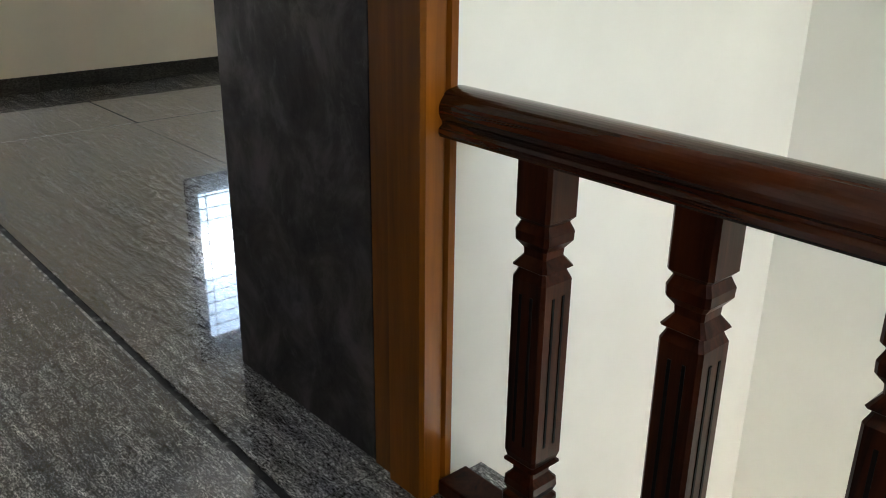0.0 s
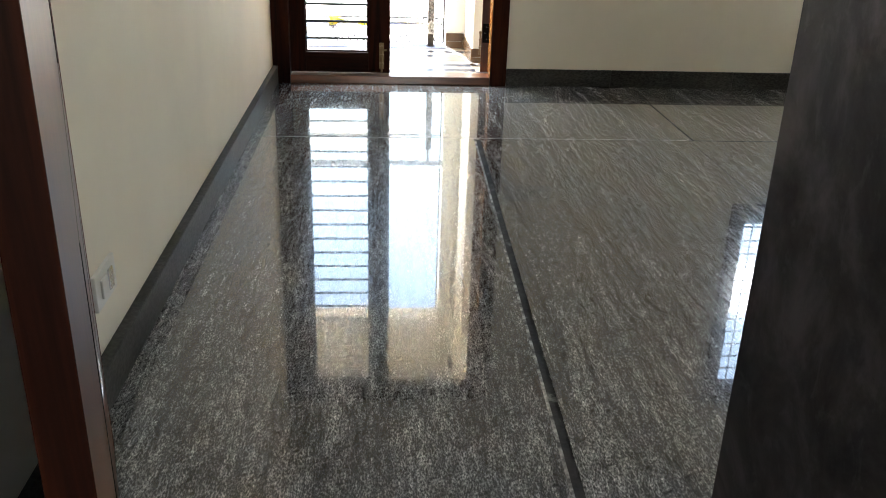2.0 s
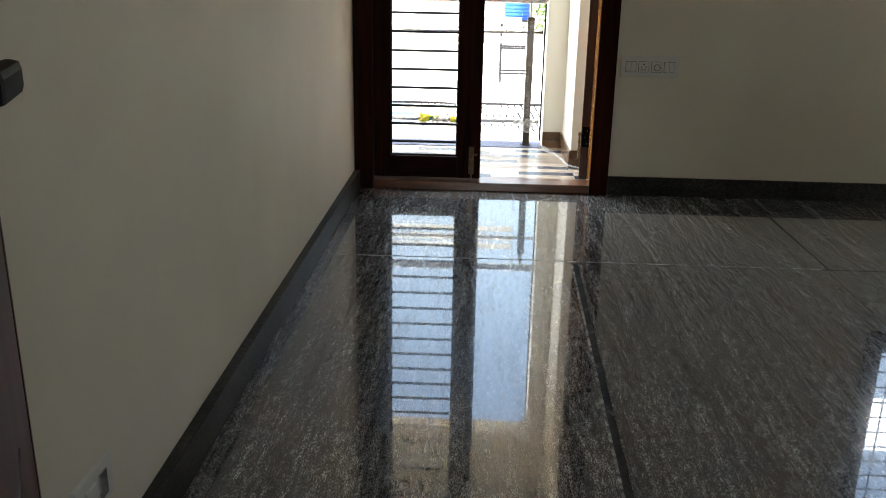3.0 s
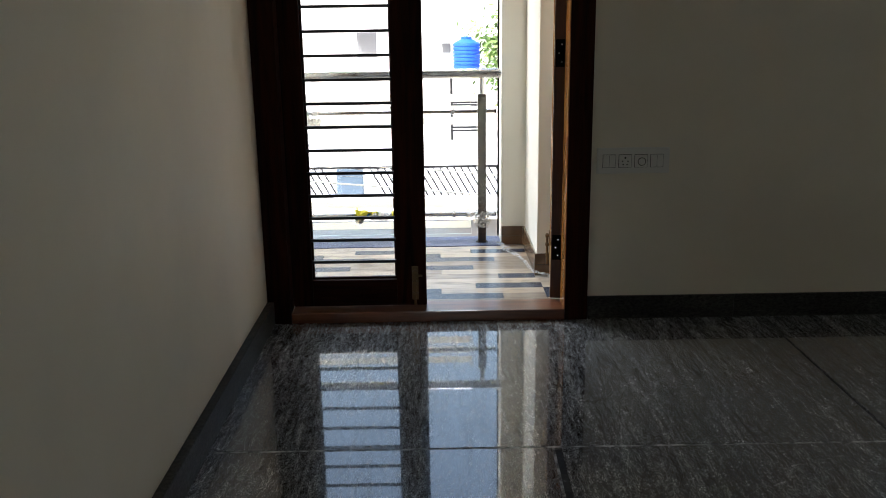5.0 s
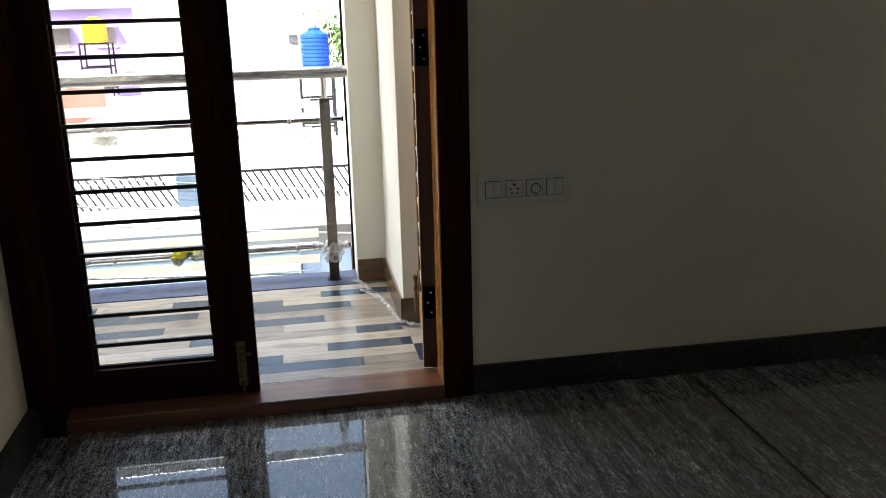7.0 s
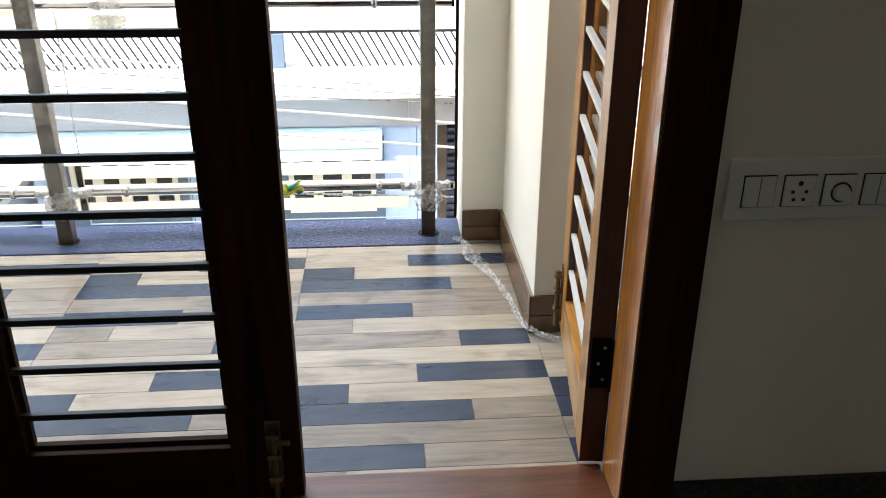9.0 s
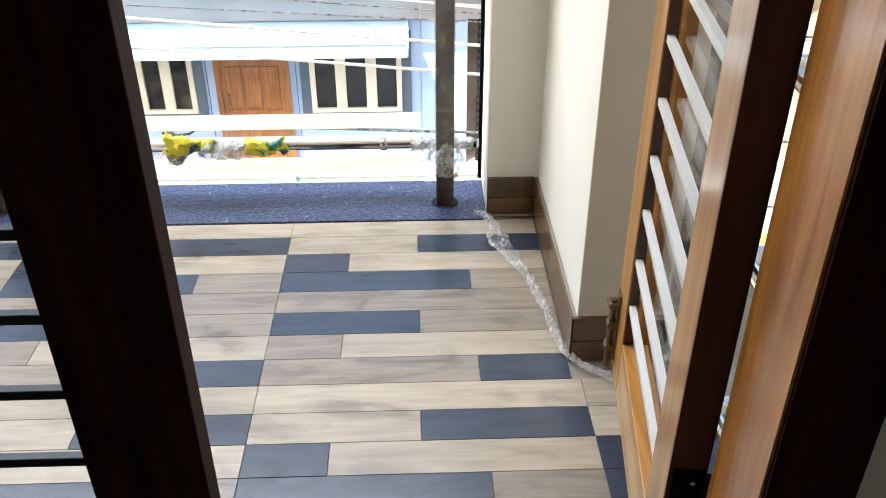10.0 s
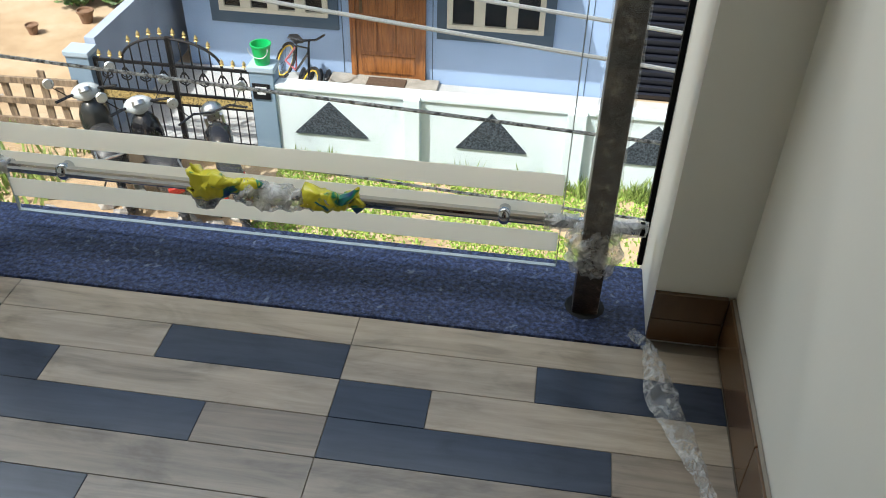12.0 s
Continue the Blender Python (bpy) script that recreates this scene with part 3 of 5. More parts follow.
def balcony_frame():
    t = tagged(thing("door_frame", (0.47, 5.78, 0)), "varnished wooden frame of the balcony door, darkened as if backlit", "door frame", kind="structure")
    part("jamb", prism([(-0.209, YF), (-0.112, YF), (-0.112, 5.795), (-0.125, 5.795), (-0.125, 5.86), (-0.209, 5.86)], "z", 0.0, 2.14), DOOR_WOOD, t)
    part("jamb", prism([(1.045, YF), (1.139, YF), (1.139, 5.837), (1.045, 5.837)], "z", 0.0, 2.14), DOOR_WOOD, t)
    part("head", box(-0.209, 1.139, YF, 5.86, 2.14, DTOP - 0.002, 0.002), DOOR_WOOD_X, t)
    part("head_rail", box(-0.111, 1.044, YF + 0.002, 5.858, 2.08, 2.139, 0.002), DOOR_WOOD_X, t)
    part("reveal", box(1.0415, 1.0447, YF + 0.006, 5.836, 0.048, 2.079), REVEAL_LIT, t, "inner face of the jamb, lightened as if daylit")
    part("sill", box(-0.111, 1.044, YF + 0.001, 5.86, 0.0, 0.047, 0.005), SILL_WOOD, t, "reddish brown worn threshold")
    return t


balcony_frame()


def tower_bolt(at, m, parent, face):
    x, z = at
    bm = box(x - 0.014, x + 0.014, face - 0.004, face, z, z + 0.15, 0.002)
    plate = part("tower_bolt", turned(bm, m), BRASS, parent, "antique brass tower bolt")
    part("rod", turned(rod((x, face - 0.012, z - 0.02), (x, face - 0.012, z + 0.135), 0.006), m), BRASS, plate)
    part("knob", turned(rod((x, face - 0.012, z + 0.11), (x + 0.03, face - 0.016, z + 0.11), 0.005), m), BRASS, plate)
    for dz in (0.03, 0.08, 0.125):
        part("keeper", turned(box(x - 0.012, x + 0.012, face - 0.021, face - 0.003, z + dz - 0.006, z + dz + 0.006, 0.003), m), BRASS, plate)


def glazed_leaf(name, label, m, width, wood_v, wood_h, bar_mat, pane, bolt_x, thick=0.036):
    """A half-glazed leaf: local x along the leaf from its hinge, room face at y = 0."""
    base = m @ Vector((0, 0, 0))
    t = tagged(thing(name, base), label, "door", kind="structure")
    th, z0, z1, (p0, p1, q0, q1) = thick, 0.05, 2.078, pane
    for a, b in ((0, p0), (p1, width)):
        part("stile", turned(box(a, b, 0, th, z0, z1, 0.002), m), wood_v, t)
    part("bottom_rail", turned(box(p0, p1, 0.001, th - 0.001, z0, q0, 0.002), m), wood_h, t)
    part("top_rail", turned(box(p0, p1, 0.001, th - 0.001, q1, z1, 0.002), m), wood_h, t)
    for a, b, c, d in ((p0, p1, q0, q0 + 0.008), (p0, p1, q1 - 0.008, q1), (p0, p0 + 0.008, q0 + 0.008, q1 - 0.008), (p1 - 0.008, p1, q0 + 0.008, q1 - 0.008)):
        part("bead", turned(box(a, b, 0.02, 0.033, c, d), m), wood_h, t)
    g = part("pane", turned(box(p0 + 0.001, p1 - 0.001, 0.0235, 0.0275, q0 + 0.001, q1 - 0.001), m), GLASS, t)
    g.visible_shadow = False
    z = 0.245
    while z < q1 - 0.04:
        part("bar", turned(box(p0 - 0.006, p1 + 0.006, 0.004, 0.016, z - 0.006, z + 0.006, 0.001, seg=1), m), bar_mat, t)
        z += 0.0955
    if bolt_x is not None:
        tower_bolt((bolt_x, 0.075), m, t, 0.0)
        tower_bolt((bolt_x, 1.85), m, t, 0.0)
    return t


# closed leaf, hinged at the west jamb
glazed_leaf("door_2", "closed balcony door leaf, wood darkened as if backlit, barred glass pane", pose(-0.122, 5.797, 0), 0.583, DOOR_WOOD, DOOR_WOOD_X, BAR_DARK, (0.096, 0.457, 0.166, 2.05), 0.535)
# open leaf, hinged at the east jamb and swung out over the balcony; its room face looks west
OPEN = 83.0
m_open = Matrix.Translation((1.001, 5.868, 0)) @ Matrix.Rotation(radians(OPEN), 4, "Z") @ Matrix.Diagonal((1, -1, 1, 1))
leaf = glazed_leaf("door_3", "open balcony door leaf, wood and bars over glass lightened as if daylit", m_open, 0.56, LEAF_WOOD_LIT, LEAF_WOOD_LIT_Y, BAR_SKYLIT, (0.092, 0.458, 0.166, 2.05), 0.532, 0.047)
# thin liners carry the shade on the leaf's edge and inner faces
part("hinge_edge", turned(box(-0.003, 0.0, 0.0005, 0.0465, 0.05, 2.078), m_open), EDGE_WOOD, leaf, "brown edge of the leaf, darkened as shade")
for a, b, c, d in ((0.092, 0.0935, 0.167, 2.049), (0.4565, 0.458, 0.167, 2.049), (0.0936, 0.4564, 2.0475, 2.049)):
    part("rebate", turned(box(a, b, 0.003, 0.0185, c, d), m_open), EDGE_WOOD, leaf, "red-brown stained inner face of the frame, darkened as shade")
for z in (0.28, 1.1, 1.85):
    hinge_ = part("hinge", rod((1.047, 5.849, z - 0.055), (1.047, 5.849, z + 0.055), 0.0065), BLACK, leaf, "dark butt hinge")
    part("hinge_plate", turned(box(-0.0055, -0.0031, 0.006, 0.044, z - 0.055, z + 0.055), m_open), BLACK, hinge_)
    part("hinge_plate", box(1.0437, 1.0535, 5.8375, 5.845, z - 0.055, z + 0.055), BLACK, hinge_)
    for dz in (-0.035, 0.0, 0.035):
        part("screw", turned(rod((-0.0068, 0.02 + 0.3 * abs(dz), z + dz), (-0.005, 0.02 + 0.3 * abs(dz), z + dz), 0.0035, 8), m_open), STEEL, hinge_)


# ---- window in the north wall ----
def window():
    t = tagged(thing("window_1", (3.4, 5.8, WZ0)), "dark wooden barred window beside the switches", "window", kind="structure")
    y0, y1 = YF + 0.004, 5.84
    for a, b in ((WX0, WX0 + 0.07), (WX1 - 0.07, WX1)):
        part("window_frame", box(a + 0.001, b - 0.001, y0, y1, WZ0 + 0.001, WZ1 - 0.001, 0.003), DOOR_WOOD, t)
    part("window_frame", box(WX0 + 0.07, WX1 - 0.07, y0, y1, WZ0 + 0.001, WZ0 + 0.075, 0.003), DOOR_WOOD_X, t)
    part("window_frame", box(WX0 + 0.07, WX1 - 0.07, y0, y1, WZ1 - 0.075, WZ1 - 0.001, 0.003), DOOR_WOOD_X, t)
    n, a, b = 3, WX0 + 0.072, WX1 - 0.072
    w = (b - a) / n
    for k in range(n):
        s0, s1 = a + k * w + 0.002, a + (k + 1) * w - 0.002
        za, zb = WZ0 + 0.077, WZ1 - 0.077
        sash = part("sash", box(s0, s0 + 0.055, 5.79, 5.826, za, zb, 0.002), DOOR_WOOD, t)
        part("stile", box(s1 - 0.055, s1, 5.79, 5.826, za, zb, 0.002), DOOR_WOOD, sash)
        part("rail", box(s0 + 0.055, s1 - 0.055, 5.791, 5.825, za, za + 0.08, 0.002), DOOR_WOOD_X, sash)
        part("rail", box(s0 + 0.055, s1 - 0.055, 5.791, 5.825, zb - 0.06, zb, 0.002), DOOR_WOOD_X, sash)
        g = part("pane", box(s0 + 0.054, s1 - 0.054, 5.806, 5.81, za + 0.079, zb - 0.059), GLASS, sash)
        g.visible_shadow = False
        part("bar", rod((s0 + 0.105, 5.775, za), (s0 + 0.105, 5.775, zb), 0.005, 6), BAR_DARK, t)
    z = WZ0 + 0.17
    while z < WZ1 - 0.1:
        part("bar", rod((a, 5.765, z), (b, 5.765, z), 0.006, 6), BAR_DARK, t)
        z += 0.0955
    part("window_sill", box(WX0 + 0.005, WX1 - 0.005, 5.84, 6.0, WZ0 + 0.002, WZ0 + 0.022, 0.003), SKIRT, t)
    return t


window()


# ---- switches ----
def switch_plate():
    x0, x1, z0, z1, y = 1.163, 1.459, 0.622, 0.728, YN
    t = thing("switch_plate", (1.31, YN, 0.67), "white four-gang switch plate with socket on the wall", "switch plate")
    part("plate", box(x0, x1, y - 0.009, y, z0, z1, 0.004), PLASTIC, t)
    for k in range(4):
        a = 1.188 + k * 0.0646
        part("surround", box(a - 0.0015, a + 0.0515, y - 0.0105, y - 0.009, 0.647, 0.7005), DARK_GAP, t, "thin dark gap round the module")
        mod = part("module", box(a, a + 0.05, y - 0.0135, y - 0.0105, 0.6485, 0.699, 0.001, seg=1), PLASTIC, t)
        cx, cz = a + 0.025, 0.674
        if k == 1:
            for dx, dz, r in ((0, 0.013, 0.0042), (-0.011, -0.001, 0.003), (0.011, -0.001, 0.003), (-0.008, -0.014, 0.003), (0.008, -0.014, 0.003)):
                part("socket_hole", rod((cx + dx, y - 0.0136, cz + dz), (cx + dx, y - 0.0146, cz + dz), r, 10), DARK_GAP, mod)
        elif k == 2:
            bm = tube([(cx + 0.003 + 0.0155 * math.cos(q * math.pi / 12), y - 0.0145, cz - 0.003 + 0.0155 * math.sin(q * math.pi / 12)) for q in range(24)], 0.0016, 6, closed=True)
            part("dial_ring", bm, DARK_GAP, mod)
            part("dial", rod((cx + 0.003, y - 0.0136, cz - 0.003), (cx + 0.003, y - 0.022, cz - 0.003), 0.0125, 18), PLASTIC, mod)
        else:
            part("rocker_line", box(cx - 0.0005, cx + 0.0005, y - 0.0142, y - 0.0135, 0.65, 0.6975), DARK_GAP, mod)
    return t


switch_plate()


def wall_socket():
    t = thing("wall_socket", (XW, 2.49, 0.25), "small white switch plate low on the wall", "switch")
    x = XW
    part("plate", box(x, x + 0.010, 2.42, 2.565, 0.205, 0.29, 0.003), PLASTIC, t)
    part("switch", box(x + 0.010, x + 0.016, 2.45, 2.49, 0.225, 0.27, 0.002), PLASTIC, t)
    part("indicator", box(x + 0.010, x + 0.014, 2.505, 2.535, 0.222, 0.272, 0.002), STEEL, t, "shiny chrome insert")
    return t


wall_socket()


# ---- balcony ----
def balcony_shell():
    structure("balcony_slab", box(-3.6, 1.5, 5.86, 7.34, -0.25, BALC - 0.012), GROUT, "concrete balcony slab", "floor")
    bm = bmesh.new()
    box(-3.6, -0.21, YN + 0.23, YN + 0.235, BALC - 0.01, 2.8, bm=bm)
    structure("wall_outer_west", bm, WALL_OUT, "cream outer wall beside the balcony door", "wall")
    structure("pier", box(1.02, 1.25, 6.533, 7.38, BALC - 0.2, 2.8, 0.003), WALL_OUT, "cream painted balcony pier", "wall")
    structure("pier_return", box(0.884, 1.06, 7.154, 7.378, BALC - 0.2, 2.799), WALL_OUT, "cream painted return of the balcony pier", "wall")
    structure("balcony_beam", box(-3.6, 0.882, 7.15, 7.36, 2.29, 2.8), WALL_OUT, "cream painted beam over the railing", "beam")
    structure("balcony_ceiling", box(-3.6, 1.5, 5.97, 7.4, 2.81, 2.95), CEIL, "plain balcony ceiling", "ceiling")
    structure("balcony_end_wall", box(-3.75, -3.6, 5.86, 7.38, BALC - 0.2, 2.8), WALL_OUT, "cream end wall of the balcony", "wall")
    structure("facade_below", box(-3.75, 5.0, 5.86, 7.30, -4.8, -0.252), WALL_OUT, "painted storey below the balcony", "wall")
    structure("side_beam", box(1.02, 1.25, 5.97, 6.53, 2.29, 2.8), WALL_OUT, "cream painted beam over the side opening", "beam")


balcony_shell()
coping = structure("coping", box(-3.6, 0.884, 7.118, 7.34, BALC - 0.012, BALC + 0.004, 0.003), LEATHER, "blue-grey leathered granite edge below the railing", "coping")
structure("side_coping", box(1.13, 1.27, 5.965, 6.53, BALC - 0.012, BALC + 0.004, 0.003), LEATHER, "blue-grey leathered granite edge of the side opening", "coping")
structure("corner_trim", box(0.874, 0.8835, 7.348, 7.362, BALC + 0.005, 2.289), BLACK, "thin black edge strip on the pier", "trim")

# brown tile skirting
sk = structure("baseboard_balcony", box(1.0125, 1.019, 6.533, 7.152, BALC, BALC + 0.108), GROUT, "brown wood-look tile skirting round the pier", "baseboard")
y = 6.523
for w in (0.31, 0.318):
    part("skirting_tile", box(1.008, 1.0125, y, y + w - 0.002, BALC, BALC + 0.109, 0.001, seg=1), SKIRT_B, sk)
    y += w
part("skirting_tile", box(1.008, 1.25, 6.523, 6.5325, BALC + 0.052, BALC + 0.109, 0.001, seg=1), SKIRT_B, sk)
part("skirting_tile", box(1.008, 1.25, 6.523, 6.5325, BALC, BALC + 0.05, 0.001, seg=1), SKIRT_B, sk)
part("skirting_tile", box(0.884, 1.007, 7.144, 7.1535, BALC + 0.052, BALC + 0.109, 0.001, seg=1), SKIRT_B, sk)
part("skirting_tile", box(0.884, 1.007, 7.144, 7.1535, BALC, BALC + 0.05, 0.001, seg=1), SKIRT_B, sk)


def railing_post(x, y, label):
    t = thing("railing_post", (x, y, BALC), label, "railing post", "railing posts")
    part("post", box(x - 0.0235, x + 0.0235, y - 0.0235, y + 0.0235, BALC + 0.004, 0.83, 0.003), POST_WRAP, t, "square steel post in crinkled wrapping")
    part("neck", rod((x, y, 0.82), (x, y, 0.93), 0.014, 12), STEEL, t)
    bm = bmesh.new()
    bmesh.ops.create_icosphere(bm, subdivisions=4, radius=1.0)
    for v in bm.verts:
        r = 0.047 + 0.008 * noise.noise(v.co * 3 + Vector((x, 0, 0)))
        v.co = Vector((x + v.co.x * r, y + v.co.y * r * 0.85, 0.105 + v.co.z * 0.062))
    crumple(bm, 0.012, 60, x)
    part("wrapping", bm, FILM_THICK, t, "bunched clear plastic wrapping")
    part("sleeve", crumple(lathe([(0.0262 + 0.0014 * (k % 2), 0.15 + 0.017 * k) for k in range(40)], (x, y, 0), square=True), 0.0022, 60), FILM, t, "loose clear plastic sleeve")
    hole = lathe([(0.037, BALC + 0.004), (0.034, BALC + 0.0075), (0.03, BALC + 0.006)], (x, y, 0), 14)
    part("collar", hole, DARK_GAP, t, "dark rough hole in the granite")
    return t


POSTS = (0.774, -0.428, -1.63, -2.832)
PY, RY, GY = 7.21, 7.252, 7.28    # posts, cross rails behind them, glass beyond
for px in POSTS:
    railing_post(px, PY, "square balcony railing post wrapped in plastic")


def handrail():
    t = thing("balcony_handrail", (-0.9, PY, 0.93), "round steel balcony handrail wrapped in clear plastic", "handrail")
    part("pipe", rod((-3.6, PY, 0.945), (0.883, PY, 0.945), 0.026, 18), STEEL, t)
    n = 150
    pts = [(-3.58 + (0.88 + 3.58) * i / n, PY, 0.945) for i in range(n + 1)]
    part("wrapping", crumple(tube(pts, 0.0285, 14), 0.005, 55), FILM, t, "crinkled clear plastic film")
    return t


handrail()


def cross_rail(z, r, label):
    t = thing("cross_rail", (-0.9, RY, z), label, "railing", "railing cross rails")
    yb = RY
    part("pipe", rod((-3.55, yb, z), (0.852, yb, z), r, 14), STEEL, t)
    part("end_cap", rod((0.852, yb, z), (0.86, yb, z), r * 1.15, 14), BLACK, t)
    for a in POSTS:
        if z < 0.5:
            sl = [(a + 0.03 + 0.06 * i / 10, yb, z) for i in range(11)]
            part("film", crumple(tube(sl, 0.017, 10), 0.008, 60, a), FILM_THICK, t, "torn plastic film on the rail")
            sl = [(a - 0.09 + 0.06 * i / 10, yb, z) for i in range(11)]
            part("film", crumple(tube(sl, 0.016, 10), 0.008, 60, a + 2), FILM_THICK, t, "torn plastic film on the rail")
        for c in (a - 0.163, a + 0.2):
            if c < 0.8:
                k = part("clamp", rod((c, yb, z), (c, GY + 0.008, z), 0.011, 12), STEEL, t, "round steel glass clamp")
                bm = bmesh.new()
                bmesh.ops.create_uvsphere(bm, u_segments=16, v_segments=10, radius=0.0175, matrix=Matrix.Translation((c, yb, z)) @ Matrix.Diagonal((0.85, 0.85, 1, 1)))
                part("collar", bm, STEEL, k, smooth=True)
    return t


cross_rail(0.124, 0.0115, "slim steel lower rail with round glass clamps")
cross_rail(0.729, 0.0115, "slim steel upper rail with round glass clamps")


def glass_panel(x0, x1):
    t = thing("glass_panel", ((x0 + x1) / 2, GY, 0.02), "clear railing glass with frosted horizontal bands", "glass panel", "railing glass panels")
    g = part("pane", box(x0, x1, GY - 0.004, GY + 0.004, 0.0, 0.86), GLASS, t)
    g.visible_shadow = False
    for a, b in ((0.037, 0.080), (0.101, 0.143), (0.163, 0.207), (0.652, 0.696), (0.717, 0.760), (0.782, 0.825)):
        part("band", box(x0 + 0.002, x1 - 0.002, GY - 0.0052, GY - 0.0042, a, b), FROST, t, "frosted cream band")
    part("edge", box(x0, x1, GY - 0.0042, GY + 0.0042, -0.0015, 0.0), GLASS_EDGE, t, "pale strip for the sheen on the glass edge")
    for x in (x0 - 0.0015, x1):
        part("edge", box(x, x + 0.0015, GY - 0.0042, GY + 0.0042, -0.0015, 0.86), GLASS_EDGE, t, "pale strip for the sheen on the glass edge")
    return t


for a, b in zip(POSTS[1:], POSTS):
    glass_panel(a + 0.06, b - 0.06)


def side_railing():
    t = thing("side_railing", (1.2, 6.25, BALC), "steel railing in the balcony's side opening", "railing")
    part("post", box(1.18, 1.22, 6.42, 6.47, BALC + 0.004, 0.83, 0.003), POST_WRAP, t)
    part("pipe", rod((1.2, 5.97, 0.945), (1.2, 6.53, 0.945), 0.026, 16), STEEL, t)
    for z in (0.162, 0.45, 0.738):
        p = part("pipe", rod((1.17, 5.97, z), (1.17, 6.53, z), 0.0115, 12), STEEL, t)
        part("clamp", rod((1.155, 6.16, z), (1.2, 6.16, z), 0.0165, 14), STEEL, p)
    g = part("pane", box(1.2, 1.207, 6.0, 6.41, 0.03, 0.875), GLASS, t)
    g.visible_shadow = False
    return t


side_railing()


def carrier_bag():
    """A torn printed plastic wrapper tied round the lower rail."""
    t = thing("plastic_wrapper", (0.2, RY, 0.124), "torn yellow and green printed plastic wrapper round the rail", "plastic wrapper")
    m, nt, b = material("printed_plastic", (0.7, 0.65, 0.05), 0.3)
    n = noise_tex(nt, coords(nt, (1, 1, 1.3)), 19, 3, 0.5, 1.2)
    c = ramp(nt, n, [(0.30, (0.01, 0.06, 0.18)), (0.37, (0.02, 0.24, 0.10)), (0.42, (0.62, 0.55, 0.03)), (0.66, (0.68, 0.62, 0.04)), (0.71, (0.01, 0.20, 0.24))])
    nt.links.new(c, b.inputs["Base Color"])
    yb = RY
    def wrap(x0, x1, r, seed, mat, name, sag=0.0, lift=0.0):
        k = 64
        pts = [(x0 + (x1 - x0) * i / k, yb - 0.004, 0.124 + lift - sag * math.sin(math.pi * i / k) + 0.012 * noise.noise(Vector((i * 0.175, seed, 0)))) for i in range(k + 1)]
        bm = tube(pts, lambda u: r * (0.55 + 0.45 * abs(math.sin(2.4 * u + seed))), 22)
        part(name, crumple(crumple(bm, 0.012, 30, seed), 0.005, 85, seed), mat, t, smooth=True)
    wrap(0.035, 0.155, 0.026, 1.3, m, "printed_sheet", -0.006, 0.008)
    wrap(0.12, 0.285, 0.025, 4.1, FILM_THICK, "clear_sheet", 0.006)
    wrap(0.25, 0.35, 0.019, 7.7, m, "printed_sheet", 0.004, 0.0)
    wrap(0.025, 0.07, 0.018, 2.9, FILM_THICK, "clear_sheet", 0.02, -0.012)
    for seed, (x0, z0, x1, z1) in enumerate(((0.06, 0.137, 0.03, 0.177), (0.32, 0.130, 0.345, 0.157))):
        k = 8
        pts = [(x0 + (x1 - x0) * i / k, yb - 0.008, z0 + (z1 - z0) * i / k) for i in range(k + 1)]
        part("printed_sheet", crumple(tube(pts, lambda u: 0.011 * (1.15 - u), 8), 0.009, 40, seed + 3), m, t)
    return t


carrier_bag()


def plastic_sheet():
    """A torn length of packing film that hangs over the upper cross rail."""
    t = thing("plastic_sheet", (-0.22, RY, 0.729), "torn clear plastic film hanging over the upper rail", "plastic sheet")
    for name, y, z0, z1, lean in (("front_flap", RY - 0.016, 0.742, 0.50, -0.06), ("back_flap", RY + 0.013, 0.742, 0.64, 0.01)):
        bm, rows_, n, k = bmesh.new(), [], 26, 8
        for i in range(n + 1):
            u = i / n
            w = 0.045 - 0.008 * u + 0.008 * noise.noise(Vector((u * 5, y, 1)))
            row = []
            for j in range(k):
                a = (j / (k - 1) - 0.5) * 2
                out = 0.007 * noise.noise(Vector((u * 7, a * 2.2, y * 9)))
                row.append(bm.verts.new((-0.20 + lean * u + a * w, y + out, z0 + (z1 - z0) * u + 0.012 * a * u)))
            rows_.append(row)
        for a, b in zip(rows_, rows_[1:]):
            for j in range(k - 1):
                bm.faces.new((a[j], a[j + 1], b[j + 1], b[j]))
        part(name, bm, FILM_THICK, t)
    return t


plastic_sheet()


